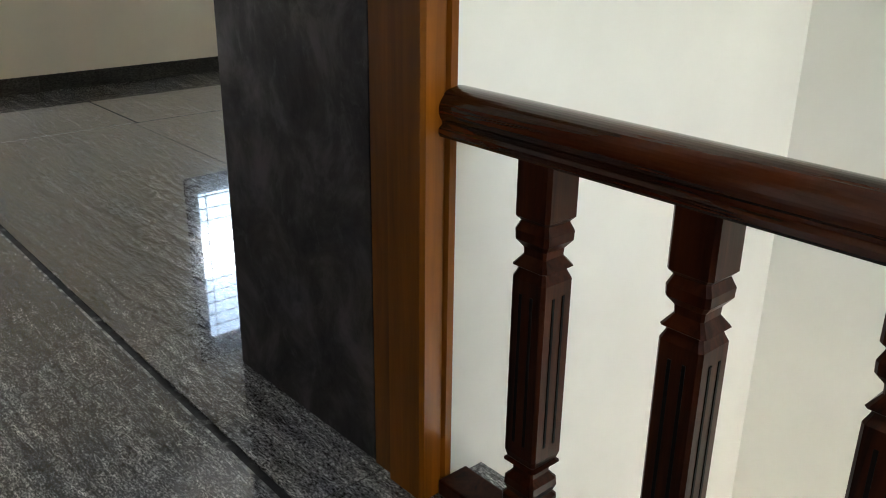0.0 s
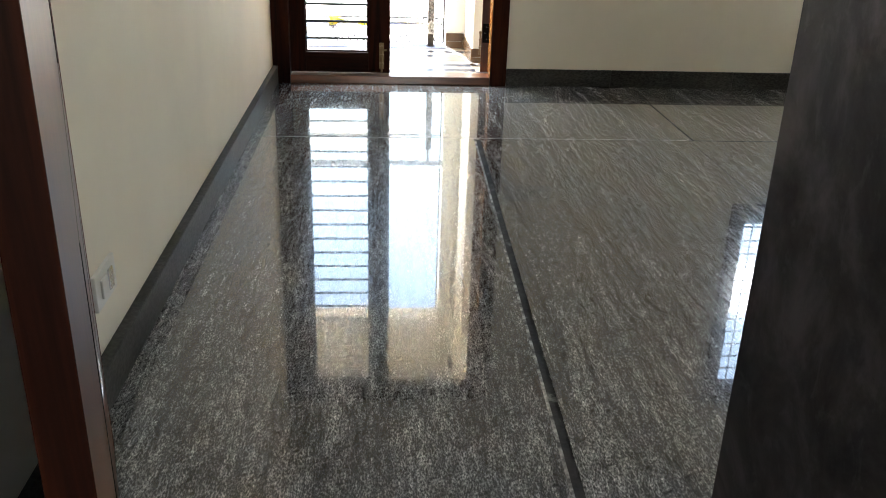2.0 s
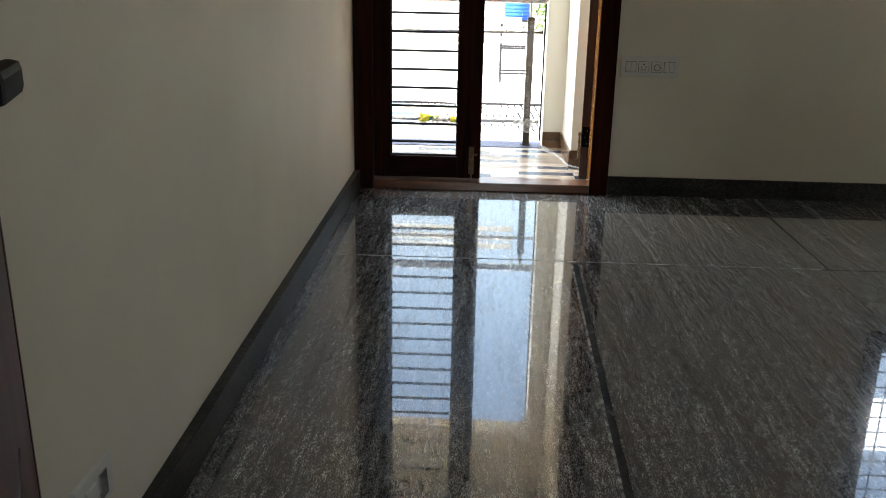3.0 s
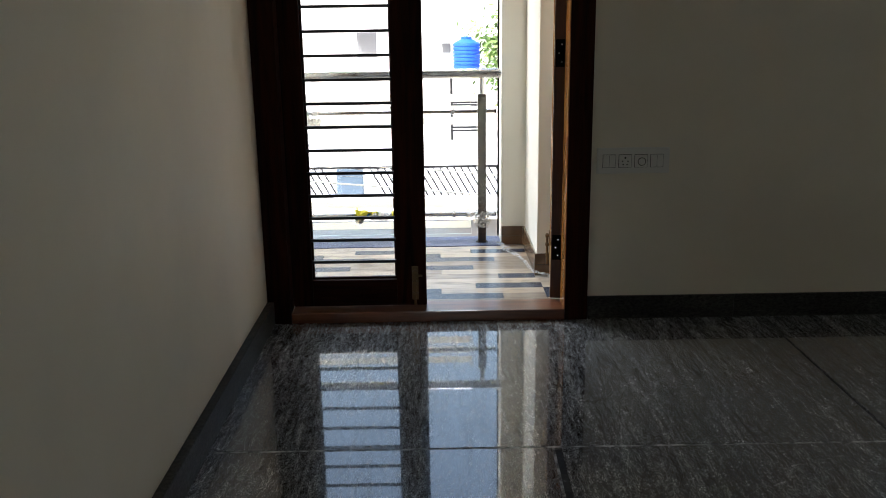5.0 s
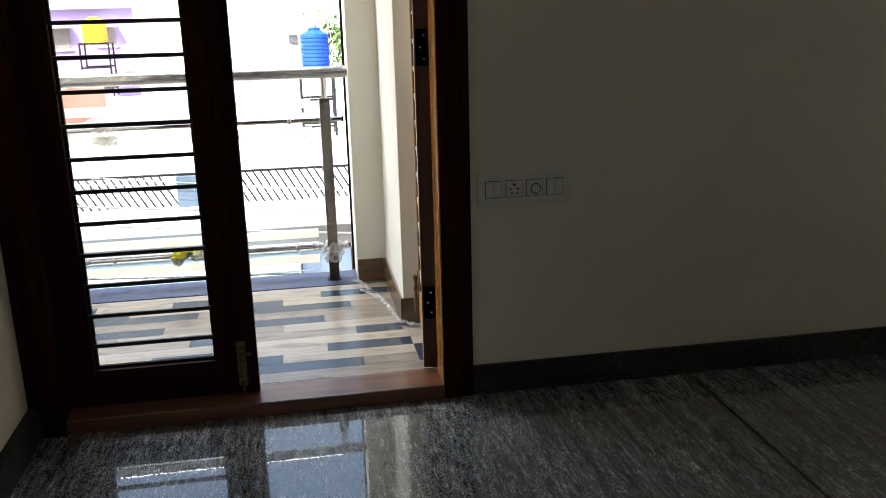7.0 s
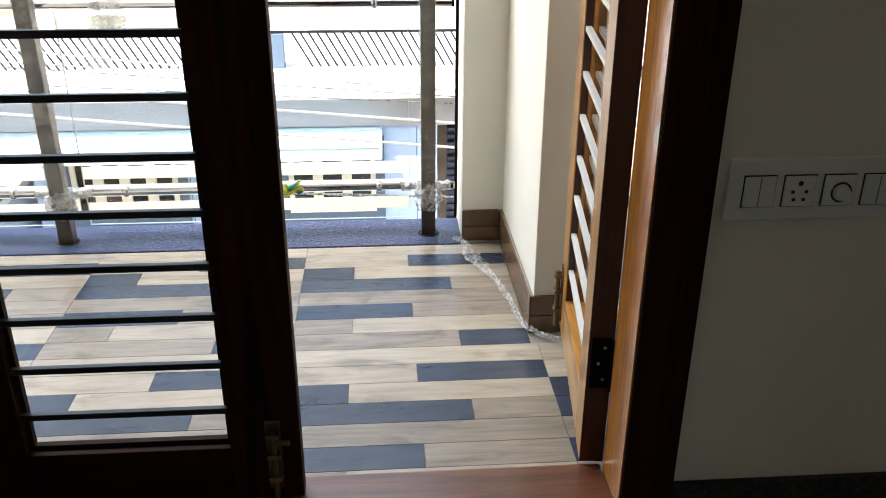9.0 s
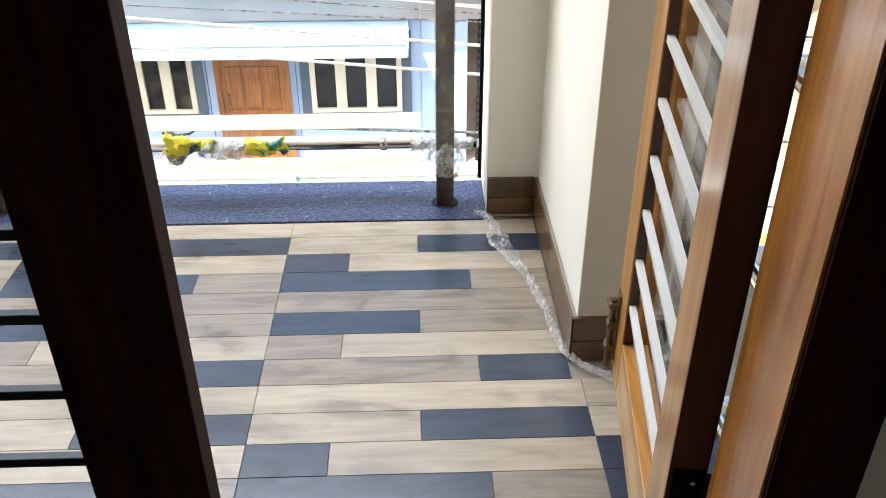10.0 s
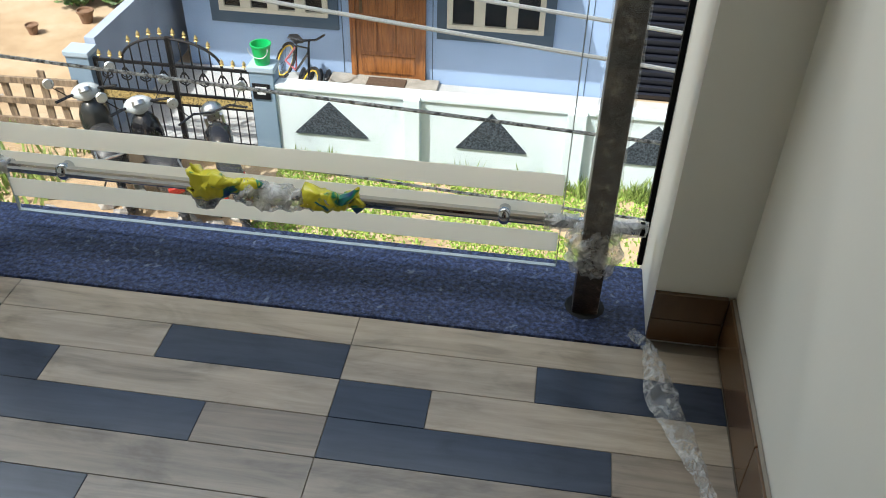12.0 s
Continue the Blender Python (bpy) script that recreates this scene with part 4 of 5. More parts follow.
def plastic_strip():
    """A twisted strip of packing film that lies from the railing to the open leaf."""
    path = [(0.855, 7.14), (0.885, 7.115), (0.897, 7.05), (0.905, 6.98), (0.935, 6.90), (0.955, 6.84), (0.965, 6.775), (0.985, 6.69), (0.99, 6.60), (1.0, 6.545), (1.03, 6.495), (1.08, 6.455), (1.115, 6.42)]
    def at(u):
        i = min(int(u * (len(path) - 1)), len(path) - 2)
        f = u * (len(path) - 1) - i
        return Vector((path[i][0] * (1 - f) + path[i + 1][0] * f, path[i][1] * (1 - f) + path[i + 1][1] * f, 0))
    n, k = 110, 7
    t = thing("plastic_strip", (0.96, 6.8, BALC), "crumpled clear plastic strip lying on the balcony tiles", "plastic strip")
    for name, lo, hi in (("flared_end", 0, 44), ("twisted_tail", 44, n)):
        bm, rows_ = bmesh.new(), []
        for i in range(lo, hi + 1):
            u = i / n
            p, q = at(u), at(min(u + 0.02, 1))
            d = (q - p).normalized() if (q - p).length > 1e-6 else Vector((0, -1, 0))
            s = Vector((d.y, -d.x, 0))
            w = 0.010 + 0.017 * math.exp(-((u - 0.24) / 0.13) ** 2) + 0.005 * noise.noise(Vector((u * 16, 0, 0)))
            row = []
            for j in range(k):
                a = (j / (k - 1) - 0.5) * 2
                h = BALC + 0.003 + 0.007 * (1 - a * a) + 0.010 * (1 + noise.noise(Vector((u * 60, a * 4.5, 3))))
                row.append(bm.verts.new(p + s * (a * w) + Vector((0, 0, h))))
            rows_.append(row)
        for a, b in zip(rows_, rows_[1:]):
            for j in range(k - 1):
                bm.faces.new((a[j], a[j + 1], b[j + 1], b[j]))
        part(name, bm, FILM_FLAT, t)
    return t


plastic_strip()

# ---- outside: ground ----
G = -4.8
SAND = blotch("sandy_ground", [(0.3, (0.27, 0.18, 0.10)), (0.5, (0.38, 0.275, 0.165)), (0.7, (0.46, 0.36, 0.25))], 0.9, 0.95, 0.5, 0.02)
structure("ground", box(-400, 400, 5.0, 600, G - 0.5, G), SAND, "sandy earth ground along the lane", "ground")
WHITE_COMP = blotch("whitewashed_wall", [(0.25, (0.42, 0.48, 0.50)), (0.42, (0.58, 0.66, 0.69)), (0.7, (0.66, 0.73, 0.76))], 2.2, 0.85, 0.5, 0.01)
BLUE_WALL = paint("pale_blue_house_paint", (0.33, 0.445, 0.65), 0.7, 0.06, 60, 0.2)
GREY_BLUE = paint("grey_blue_trim_paint", (0.075, 0.11, 0.155), 0.6, 0.08, 60, 0.2)
WHITE_ROOF = paint("white_roof_paint", (0.56, 0.57, 0.585), 0.7, 0.08, 30, 0.3)
CREAM_SASH = paint("cream_sash_paint", (0.66, 0.61, 0.50), 0.5, 0.05)
HOUSE_DOOR = wood("carved_house_door_wood", (0.16, 0.05, 0.01), (0.32, 0.12, 0.028), "z", 0.35, 0.3, 1.4)
DARK_PANE = material("dark_window_glass", (0.012, 0.013, 0.015), 0.06)[0]
AWNING_BLUE = paint("pale_blue_sheet", (0.42, 0.58, 0.68), 0.45, 0.05)
PEBBLE = blotch("dark_pebble_dash", [(0.40, (0.018, 0.025, 0.036)), (0.6, (0.11, 0.14, 0.18))], 48, 0.9, 1.0, 0.03)
IRON = material("black_gate_iron", (0.012, 0.012, 0.014), 0.4, 0.4)[0]
GOLD = metal("gold_paint", (0.62, 0.47, 0.20), 0.35)
GOLD_FILL = blotch("gold_scroll_panel", [(0.40, (0.05, 0.04, 0.02)), (0.5, (0.46, 0.34, 0.13))], 34, 0.4, 0.4, 0.01)


def house():
    t = thing("house", (-1.4, 17.0, G), "pale blue single-storey house with flat roof across the lane", "house")
    part("wall", box(-4.42, 1.59, 17.02, 26.0, G, -2.02), BLUE_WALL, t)
    for x in (-0.86, 1.28, -2.13):
        part("wall_strip", box(x - 0.005, x + 0.005, 17.012, 17.02, G, -2.6), GREY_BLUE, t, "thin groove line in the plaster")

    def win(x0, x1, zb, zt, n):
        w = part("window", box(x0, x1, 16.985, 17.02, zb, zb + 0.18, 0.006), GREY_BLUE, t, "cream window in a grey-blue surround")
        part("surround", box(x0, x0 + 0.14, 16.985, 17.02, zb + 0.18, zt, 0.004), GREY_BLUE, w)
        part("surround", box(x1 - 0.14, x1, 16.985, 17.02, zb + 0.18, zt, 0.004), GREY_BLUE, w)
        a, b, c = x0 + 0.14, x1 - 0.14, zb + 0.18
        part("frame", box(a, b, 16.95, 17.018, c, c + 0.06, 0.004), CREAM_SASH, w)
        part("frame", box(a, b, 16.95, 17.018, zt - 0.05, zt, 0.004), CREAM_SASH, w)
        s = (b - a) / n
        for k in range(n + 1):
            xm = a + k * s
            part("mullion", box(max(a, xm - 0.075), min(b, xm + 0.075), 16.955, 17.016, c + 0.06, zt - 0.05, 0.004), CREAM_SASH, w)
        for k in range(n):
            part("pane", box(a + k * s + 0.07, a + (k + 1) * s - 0.07, 17.0, 17.012, c + 0.06, zt - 0.05), DARK_PANE, w)
            part("curtain", box(a + k * s + 0.07, a + (k + 1) * s - 0.07, 17.013, 17.017, zt - 0.35, zt - 0.05), CREAM_SASH, w)

    win(-4.0, -2.17, -4.08, -2.72, 4)
    win(-0.80, 0.79, -4.09, -2.72, 3)
    d = part("door", box(-1.93, -1.03, 16.975, 17.015, -4.72, -2.72, 0.004), HOUSE_DOOR, t, "carved brown wooden front door")
    for a, b in ((-2.01, -1.93), (-1.03, -0.95)):
        part("frame", box(a, b, 16.95, 17.018, -4.75, -2.7, 0.006), HOUSE_DOOR, d)
    for z0, z1, n in ((-4.66, -4.40, 1), (-4.34, -3.85, 3), (-3.8, -3.2, 3), (-3.15, -2.8, 2)):
        w = 0.8 / n
        for k in range(n):
            part("panel", box(-1.88 + k * w + 0.02, -1.88 + (k + 1) * w - 0.02, 16.955, 16.976, z0, z1, 0.012), HOUSE_DOOR, d)
    part("lock", box(-1.86, -1.82, 16.93, 16.956, -3.78, -3.6, 0.005), BRASS, d)
    part("step", box(-2.3, -0.75, 16.5, 17.0, G, -4.72, 0.01), blotch("step_stone", [(0.4, (0.25, 0.23, 0.2)), (0.7, (0.4, 0.37, 0.32))], 6), t)
    part("door_mat", box(-1.75, -1.2, 16.55, 16.9, -4.72, -4.7, 0.004), blotch("coir_mat", [(0.4, (0.06, 0.035, 0.02)), (0.7, (0.14, 0.09, 0.06))], 30), t)
    # number plate by the door
    part("number_plate", box(-2.13, -2.06, 17.0, 17.01, -3.0, -2.93), GREY_BLUE, t)
    # awning of sloping sheet
    aw = part("awning", prism([(16.15, -2.74), (16.15, -2.72), (17.02, -2.56), (17.02, -2.59)], "x", -6.0, 0.74), AWNING_BLUE, t, "pale blue sloping sheet awning")
    part("fascia", box(-6.0, 0.74, 16.125, 16.149, -2.8, -2.6, 0.003), AWNING_BLUE, aw)
    part("cheek", prism([(16.15, -2.8), (16.15, -2.7), (17.0, -2.54), (17.0, -2.8)], "x", 0.741, 0.76), AWNING_BLUE, aw)
    part("lip", box(-6.0, 0.75, 16.10, 16.124, -2.61, -2.57, 0.003), WHITE_ROOF, aw)
    for x in (-4.0, 0.0):
        part("bracket", rod((x, 16.14, -2.74), (x, 17.0, -2.95), 0.02, 6), WHITE_ROOF, aw)
    # flat roof with a projecting slab and parapet
    part("roof", box(-6.5, 4.5, 16.5, 40.0, -2.02, -1.9), WHITE_ROOF, t)
    part("parapet", box(-6.5, 4.5, 16.9, 17.05, -1.9, -1.72), WHITE_ROOF, t)
    # wall under the eave: its shade is put in as grey
    part("upper_wall", box(-6.0, 4.4, 16.95, 17.019, -2.55, -2.021), paint("shaded_wall_grey", (0.30, 0.30, 0.32), 0.7), t)
    t.location.x -= 0.14
    return t


house()


def roof_railing():
    t = thing("roof_railing", (-1.0, 18.0, -1.9), "dark roof railing of slanting rods between pillars", "railing")
    z0, z1, y = -2.0, -1.36, 18.0
    part("top_rail", box(-7.5, 4.5, y - 0.02, y + 0.02, z1 - 0.02, z1 + 0.02), IRON, t)
    part("pillar", box(-1.32, -0.84, y - 0.1, y + 0.1, -1.9, -1.38, 0.01), GREY_BLUE, t, "grey-blue painted pillar")
    x = -7.5
    while x < 4.4:
        if not -1.5 < x < -0.84:
            part("slanting_rod", rod((x, y, z1), (x + 0.3, y, -1.9), 0.016, 5), IRON, t)
        x += 0.128
    return t


roof_railing()


def slatted_gate():
    t = thing("slatted_gate", (2.1, 17.1, G), "dark navy slatted steel gate beside the house", "gate")
    NAVY = material("navy_steel_paint", (0.012, 0.014, 0.024), 0.4, 0.3)[0]
    part("panel", box(1.6, 2.75, 17.1, 17.14, G, -2.2), NAVY, t)
    for k in range(22):
        z = G + 0.08 + k * 0.115
        part("slat", turned(box(1.61, 2.74, -0.03, 0.012, -0.04, 0.04), Matrix.Translation((0, 17.08, z)) @ Matrix.Rotation(radians(25), 4, "X")), NAVY, t)
    return t


slatted_gate()


def compound_wall():
    t = tagged(thing("compound_wall", (0.5, 14.85, G)), "whitewashed compound wall with dark triangle reliefs", "wall", kind="structure")
    part("wall", box(-2.53, 7.0, 14.79, 14.93, G, -3.84), WHITE_COMP, t)
    part("cap", box(-2.53, 7.0, 14.76, 14.96, -3.84, -3.79, 0.01), WHITE_COMP, t)
    for x0, x1 in ((-0.98, -0.79), (0.90, 1.12), (2.9, 3.1)):
        part("pilaster", box(x0, x1, 14.66, 14.79, G, -3.78, 0.012), WHITE_COMP, t)
    for x0, xa, x1, z0, za in ((-2.33, -1.89, -1.43, -4.41, -3.96), (-0.37, 0.04, 0.47, -4.42, -3.93), (1.44, 1.93, 2.4, -4.42, -3.9)):
        part("triangle", prism([(x0, z0), (x1, z0), (xa, za)], "y", 14.765, 14.79), PEBBLE, t, "dark pebble-dashed triangle relief")
    return t


compound_wall()


def gate_pillar(x0, x1, label):
    t = tagged(thing("gate_pillar", ((x0 + x1) / 2, 14.85, G)), label, "gate pillar", "gate pillars", "structure")
    part("shaft", box(x0, x1, 14.75, 14.97, G, -3.64, 0.008), paint("gate_pillar_paint", (0.19, 0.265, 0.35), 0.6), t)
    part("cap", box(x0 - 0.015, x1 + 0.015, 14.732, 14.988, -3.64, -3.57, 0.012), paint("pillar_cap_paint", (0.34, 0.42, 0.50), 0.6), t)
    return t


gate_pillar(-5.08, -4.79, "grey-blue gate pillar beside the board fence")
gp = gate_pillar(-2.82, -2.53, "grey-blue gate pillar with a dark name plate")
plate = part("name_plate", box(-2.79, -2.58, 14.732, 14.749, -3.98, -3.78, 0.004), IRON, gp, "black name plate with pale lettering bars")
for z, w in ((-3.83, 0.14), (-3.9, 0.1)):
    part("lettering_bar", box(-2.685 - w / 2, -2.685 + w / 2, 14.728, 14.732, z - 0.014, z + 0.014), WHITE_ROOF, plate)
structure("boundary_wall", box(-4.93, -4.80, 15.0, 21.0, G, -3.5), paint("boundary_wall_paint", (0.33, 0.38, 0.47), 0.8, 0.1, 40, 0.3), "grey-blue side wall of the yard", "wall")
structure("yard_floor", box(-4.8, 2.5, 14.94, 17.0, G, G + 0.02), paint("yard_concrete", (0.42, 0.42, 0.41), 0.9, 0.12, 30, 0.5), "pale concrete yard floor", "yard")


def gate():
    t = thing("gate", (-3.7, 14.86, G), "black wrought-iron double gate with gold spear tips", "gate")
    y = 14.86
    xa, xb, xm, side, peak = -4.66, -2.73, -3.69, -3.70, -3.36

    def top(x):
        u = abs(x - xm) / 0.62
        return side + (peak - side) * math.sqrt(max(0.0, 1 - u * u)) if u < 1 else side

    for s, (a, b) in enumerate(((xa, xm - 0.012), (xm + 0.012, xb))):
        leaf_ = part("gate_leaf", box(a, b, y - 0.015, y + 0.015, side - 0.02, side + 0.015), IRON, t)
        for z in (G + 0.08, -4.22, -4.08):
            part("rail", box(a, b, y - 0.012, y + 0.012, z - 0.015, z + 0.015), IRON, leaf_)
        part("gold_band", box(a + 0.02, b - 0.02, y - 0.008, y + 0.004, -4.205, -4.095), GOLD_FILL, leaf_, "gold scrollwork band")
        for x in (a, b):
            part("upright", box(x - 0.02, x + 0.02, y - 0.02, y + 0.02, G + 0.03, top(x) + 0.02), IRON, leaf_)
        n = 8
        for k in range(1, n):
            x = a + (b - a) * k / n
            part("bar", rod((x, y, G + 0.08), (x, y, top(x)), 0.009, 6), IRON, leaf_)
        arc = [(xm + 0.62 * math.cos(q), y, side + (peak - side) * math.sin(q)) for q in [math.pi * (0.5 + (0.5 if s == 0 else -0.5) * i / 14) for i in range(15)]]
        part("arch", tube(arc, 0.017, 6), IRON, leaf_)
        for k in range(4):
            cx = a + (b - a) * (k + 0.5) / 4
            for sg in (-1, 1):
                sc = [(cx + sg * (0.012 + 0.05 * math.sin(q)), y, -3.97 + 0.085 * q / 1.6 + 0.02 * math.cos(2 * q)) for q in [i * 0.35 for i in range(10)]]
                part("scroll", tube(sc, 0.009, 5), IRON, leaf_)
            part("scroll", tube([(cx + 0.055 * math.cos(q), y, -3.86 + 0.055 * math.sin(q)) for q in [i * math.pi / 6 for i in range(12)]], 0.008, 5, closed=True), IRON, leaf_)
        for k in range(7):
            x = a + (b - a) * (k + 0.5) / 7
            z = top(x) + 0.015
            tip = part("spear_tip", lathe([(0.006, z), (0.008, z + 0.03), (0.03, z + 0.045), (0.012, z + 0.06), (0.026, z + 0.075), (0.003, z + 0.12)], (x, y, 0), 8), GOLD, leaf_, "gold spear tip")
    t.location.x -= 0.11
    return t


gate()


def bucket():
    t = thing("bucket", (-2.675, 14.86, -3.57), "bright green plastic bucket standing on the gate pillar", "bucket")
    GREEN = material("green_plastic", (0.02, 0.42, 0.11), 0.35)[0]
    part("body", lathe([(0.085, -3.569), (0.113, -3.34), (0.123, -3.34), (0.123, -3.322), (0.109, -3.322), (0.08, -3.557)], (-2.675, 14.86, 0), 20), GREEN, t)
    part("handle", tube([(-2.675 + 0.118 * math.cos(q), 14.745, -3.34 - 0.12 * math.sin(q)) for q in [i * math.pi / 12 for i in range(13)]], 0.005, 6), WHITE_ROOF, t)
    return t


bucket()


def wheel(c, r, w, parent, spokes=8, tyre=0.05, axis="x"):
    c = Vector(c)
    def ring(rad, n=22):
        return [c + Vector((0, rad * math.cos(2 * math.pi * k / n), rad * math.sin(2 * math.pi * k / n))) for k in range(n)]
    ty = part("wheel", tube(ring(r - tyre / 2), tyre / 2, 8, closed=True), RUBBER, parent, "black tyre on a metal rim")
    part("rim", tube(ring(r - tyre), 0.011, 6, closed=True), STEEL, ty)
    part("hub", rod(c - Vector((w, 0, 0)), c + Vector((w, 0, 0)), 0.03, 10), STEEL, ty)
    for k in range(spokes):
        q = 2 * math.pi * k / spokes
        part("spoke", rod(c, c + Vector((0, (r - tyre) * math.cos(q), (r - tyre) * math.sin(q))), 0.006 if spokes > 6 else 0.016, 5), STEEL, ty)
    return ty


RUBBER = material("black_rubber", (0.014, 0.014, 0.015), 0.75)[0]
SEAT_BLACK = blotch("black_vinyl", [(0.4, (0.012, 0.012, 0.013)), (0.7, (0.03, 0.03, 0.032))], 20, 0.45, 0.2, 0.003)
SILVER = metal("silver_body_paint", (0.55, 0.57, 0.58), 0.3)
PALE_BODY = material("pale_grey_body_paint", (0.42, 0.45, 0.46), 0.3)[0]
GREY_BODY = material("dark_grey_body_paint", (0.018, 0.021, 0.022), 0.2)[0]
BLACK_GLOSS = material("black_body_paint", (0.012, 0.012, 0.014), 0.12)[0]
RED_GLOSS = material("red_body_paint", (0.35, 0.03, 0.02), 0.2)[0]


def shell(sections, parent, name, mat, label=""):
    """A smooth body from oval sections (y, z, half width, half height)."""
    bm = bmesh.new()
    x, n, rings = sections[0], 14, []
    for y, z, hw, hh in sections[1]:
        rings.append([bm.verts.new((x + hw * math.cos(2 * math.pi * k / n), y, z + hh * math.sin(2 * math.pi * k / n))) for k in range(n)])
    for a, b in zip(rings, rings[1:]):
        for k in range(n):
            bm.faces.new((a[k], a[(k + 1) % n], b[(k + 1) % n], b[k]))
    bm.faces.new(rings[0])
    bm.faces.new(rings[-1][::-1])
    return part(name, bm, mat, parent, label, True)


def scooter(x, y, turn, body, label):
    """A step-through scooter, nose towards +y."""
    t = thing("scooter", (x, y, G), label, "scooter", "scooters at the gate")
    x0, y0, x, y = x, y, 0.0, 0.0
    t.location = (0, 0, G)
    wheel((0, 0.62, G + 0.24), 0.24, 0.06, t, 5, 0.09)
    wheel((0, -0.62, G + 0.24), 0.24, 0.06, t, 5, 0.09)
    shell((0, [(-0.85, G + 0.66, 0.05, 0.05), (-0.7, G + 0.62, 0.15, 0.15), (-0.35, G + 0.55, 0.19, 0.2), (-0.1, G + 0.45, 0.17, 0.18), (0.05, G + 0.34, 0.15, 0.08)]), t, "rear_body", body)
    shell((0, [(-0.8, G + 0.80, 0.10, 0.03), (-0.6, G + 0.84, 0.17, 0.08), (-0.2, G + 0.80, 0.17, 0.10), (0.05, G + 0.74, 0.12, 0.07)]), t, "seat", SEAT_BLACK)
    part("footboard", box(-0.19, 0.19, 0.0, 0.45, G + 0.27, G + 0.32, 0.02), SEAT_BLACK, t)
    shell((0, [(0.33, G + 0.58, 0.05, 0.2), (0.40, G + 0.63, 0.17, 0.31), (0.49, G + 0.63, 0.18, 0.31), (0.56, G + 0.6, 0.07, 0.2)]), t, "leg_shield", body)
    dial = part("instrument", rod((0, 0.37, G + 1.06), (0, 0.40, G + 1.10), 0.07, 18), SILVER, t, "round pale-rimmed instrument")
    part("dial_glass", rod((0, 0.364, G + 1.066), (0, 0.37, G + 1.074), 0.055, 18), SILVER, dial)
    shell((0, [(0.38, G + 1.0, 0.08, 0.06), (0.46, G + 1.02, 0.17, 0.09), (0.56, G + 0.99, 0.15, 0.10), (0.63, G + 0.94, 0.07, 0.07)]), t, "headlamp_cowl", PALE_BODY)
    part("headlamp", rod((0, 0.6, G + 0.95), (0, 0.66, G + 0.93), 0.07, 14), SILVER, t)
    shell((0, [(0.42, G + 0.48, 0.03, 0.03), (0.55, G + 0.53, 0.08, 0.05), (0.7, G + 0.51, 0.09, 0.05), (0.86, G + 0.42, 0.04, 0.03)]), t, "front_mudguard", body)
    bar = part("handlebar", tube([(-0.34, 0.36, G + 1.04), (-0.18, 0.44, G + 1.03), (0, 0.48, G + 1.02), (0.18, 0.44, G + 1.03), (0.34, 0.36, G + 1.04)], 0.017, 8), BLACK_GLOSS, t)
    for s in (-1, 1):
        part("mirror_stalk", rod((s * 0.2, 0.44, G + 1.04), (s * 0.33, 0.4, G + 1.22), 0.006, 6), BLACK_GLOSS, bar)
        part("mirror", turned(lathe([(0.05, -0.012), (0.062, 0.0), (0.05, 0.012)], (0, 0, 0), 14), Matrix.Translation((s * 0.34, 0.4, G + 1.26)) @ Matrix.Rotation(radians(80), 4, "X")), SILVER, bar, "round mirror")
    part("tail_lamp", box(-0.08, 0.08, -0.9, -0.84, G + 0.63, G + 0.71, 0.015), RED_GLOSS, t)
    part("grab_rail", tube([(-0.13, -0.6, G + 0.86), (-0.13, -0.85, G + 0.88), (0.13, -0.85, G + 0.88), (0.13, -0.6, G + 0.86)], 0.013, 6), SILVER, t)
    part("silencer", rod((0.16, -0.3, G + 0.26), (0.17, -0.85, G + 0.34), 0.05, 12), SILVER, t)
    part("stand", rod((-0.1, -0.1, G + 0.25), (-0.24, -0.14, G + 0.01), 0.012, 6), BLACK_GLOSS, t)
    t.location = (x0, y0, G)
    t.rotation_euler = (0, radians(-6), radians(turn))
    return t


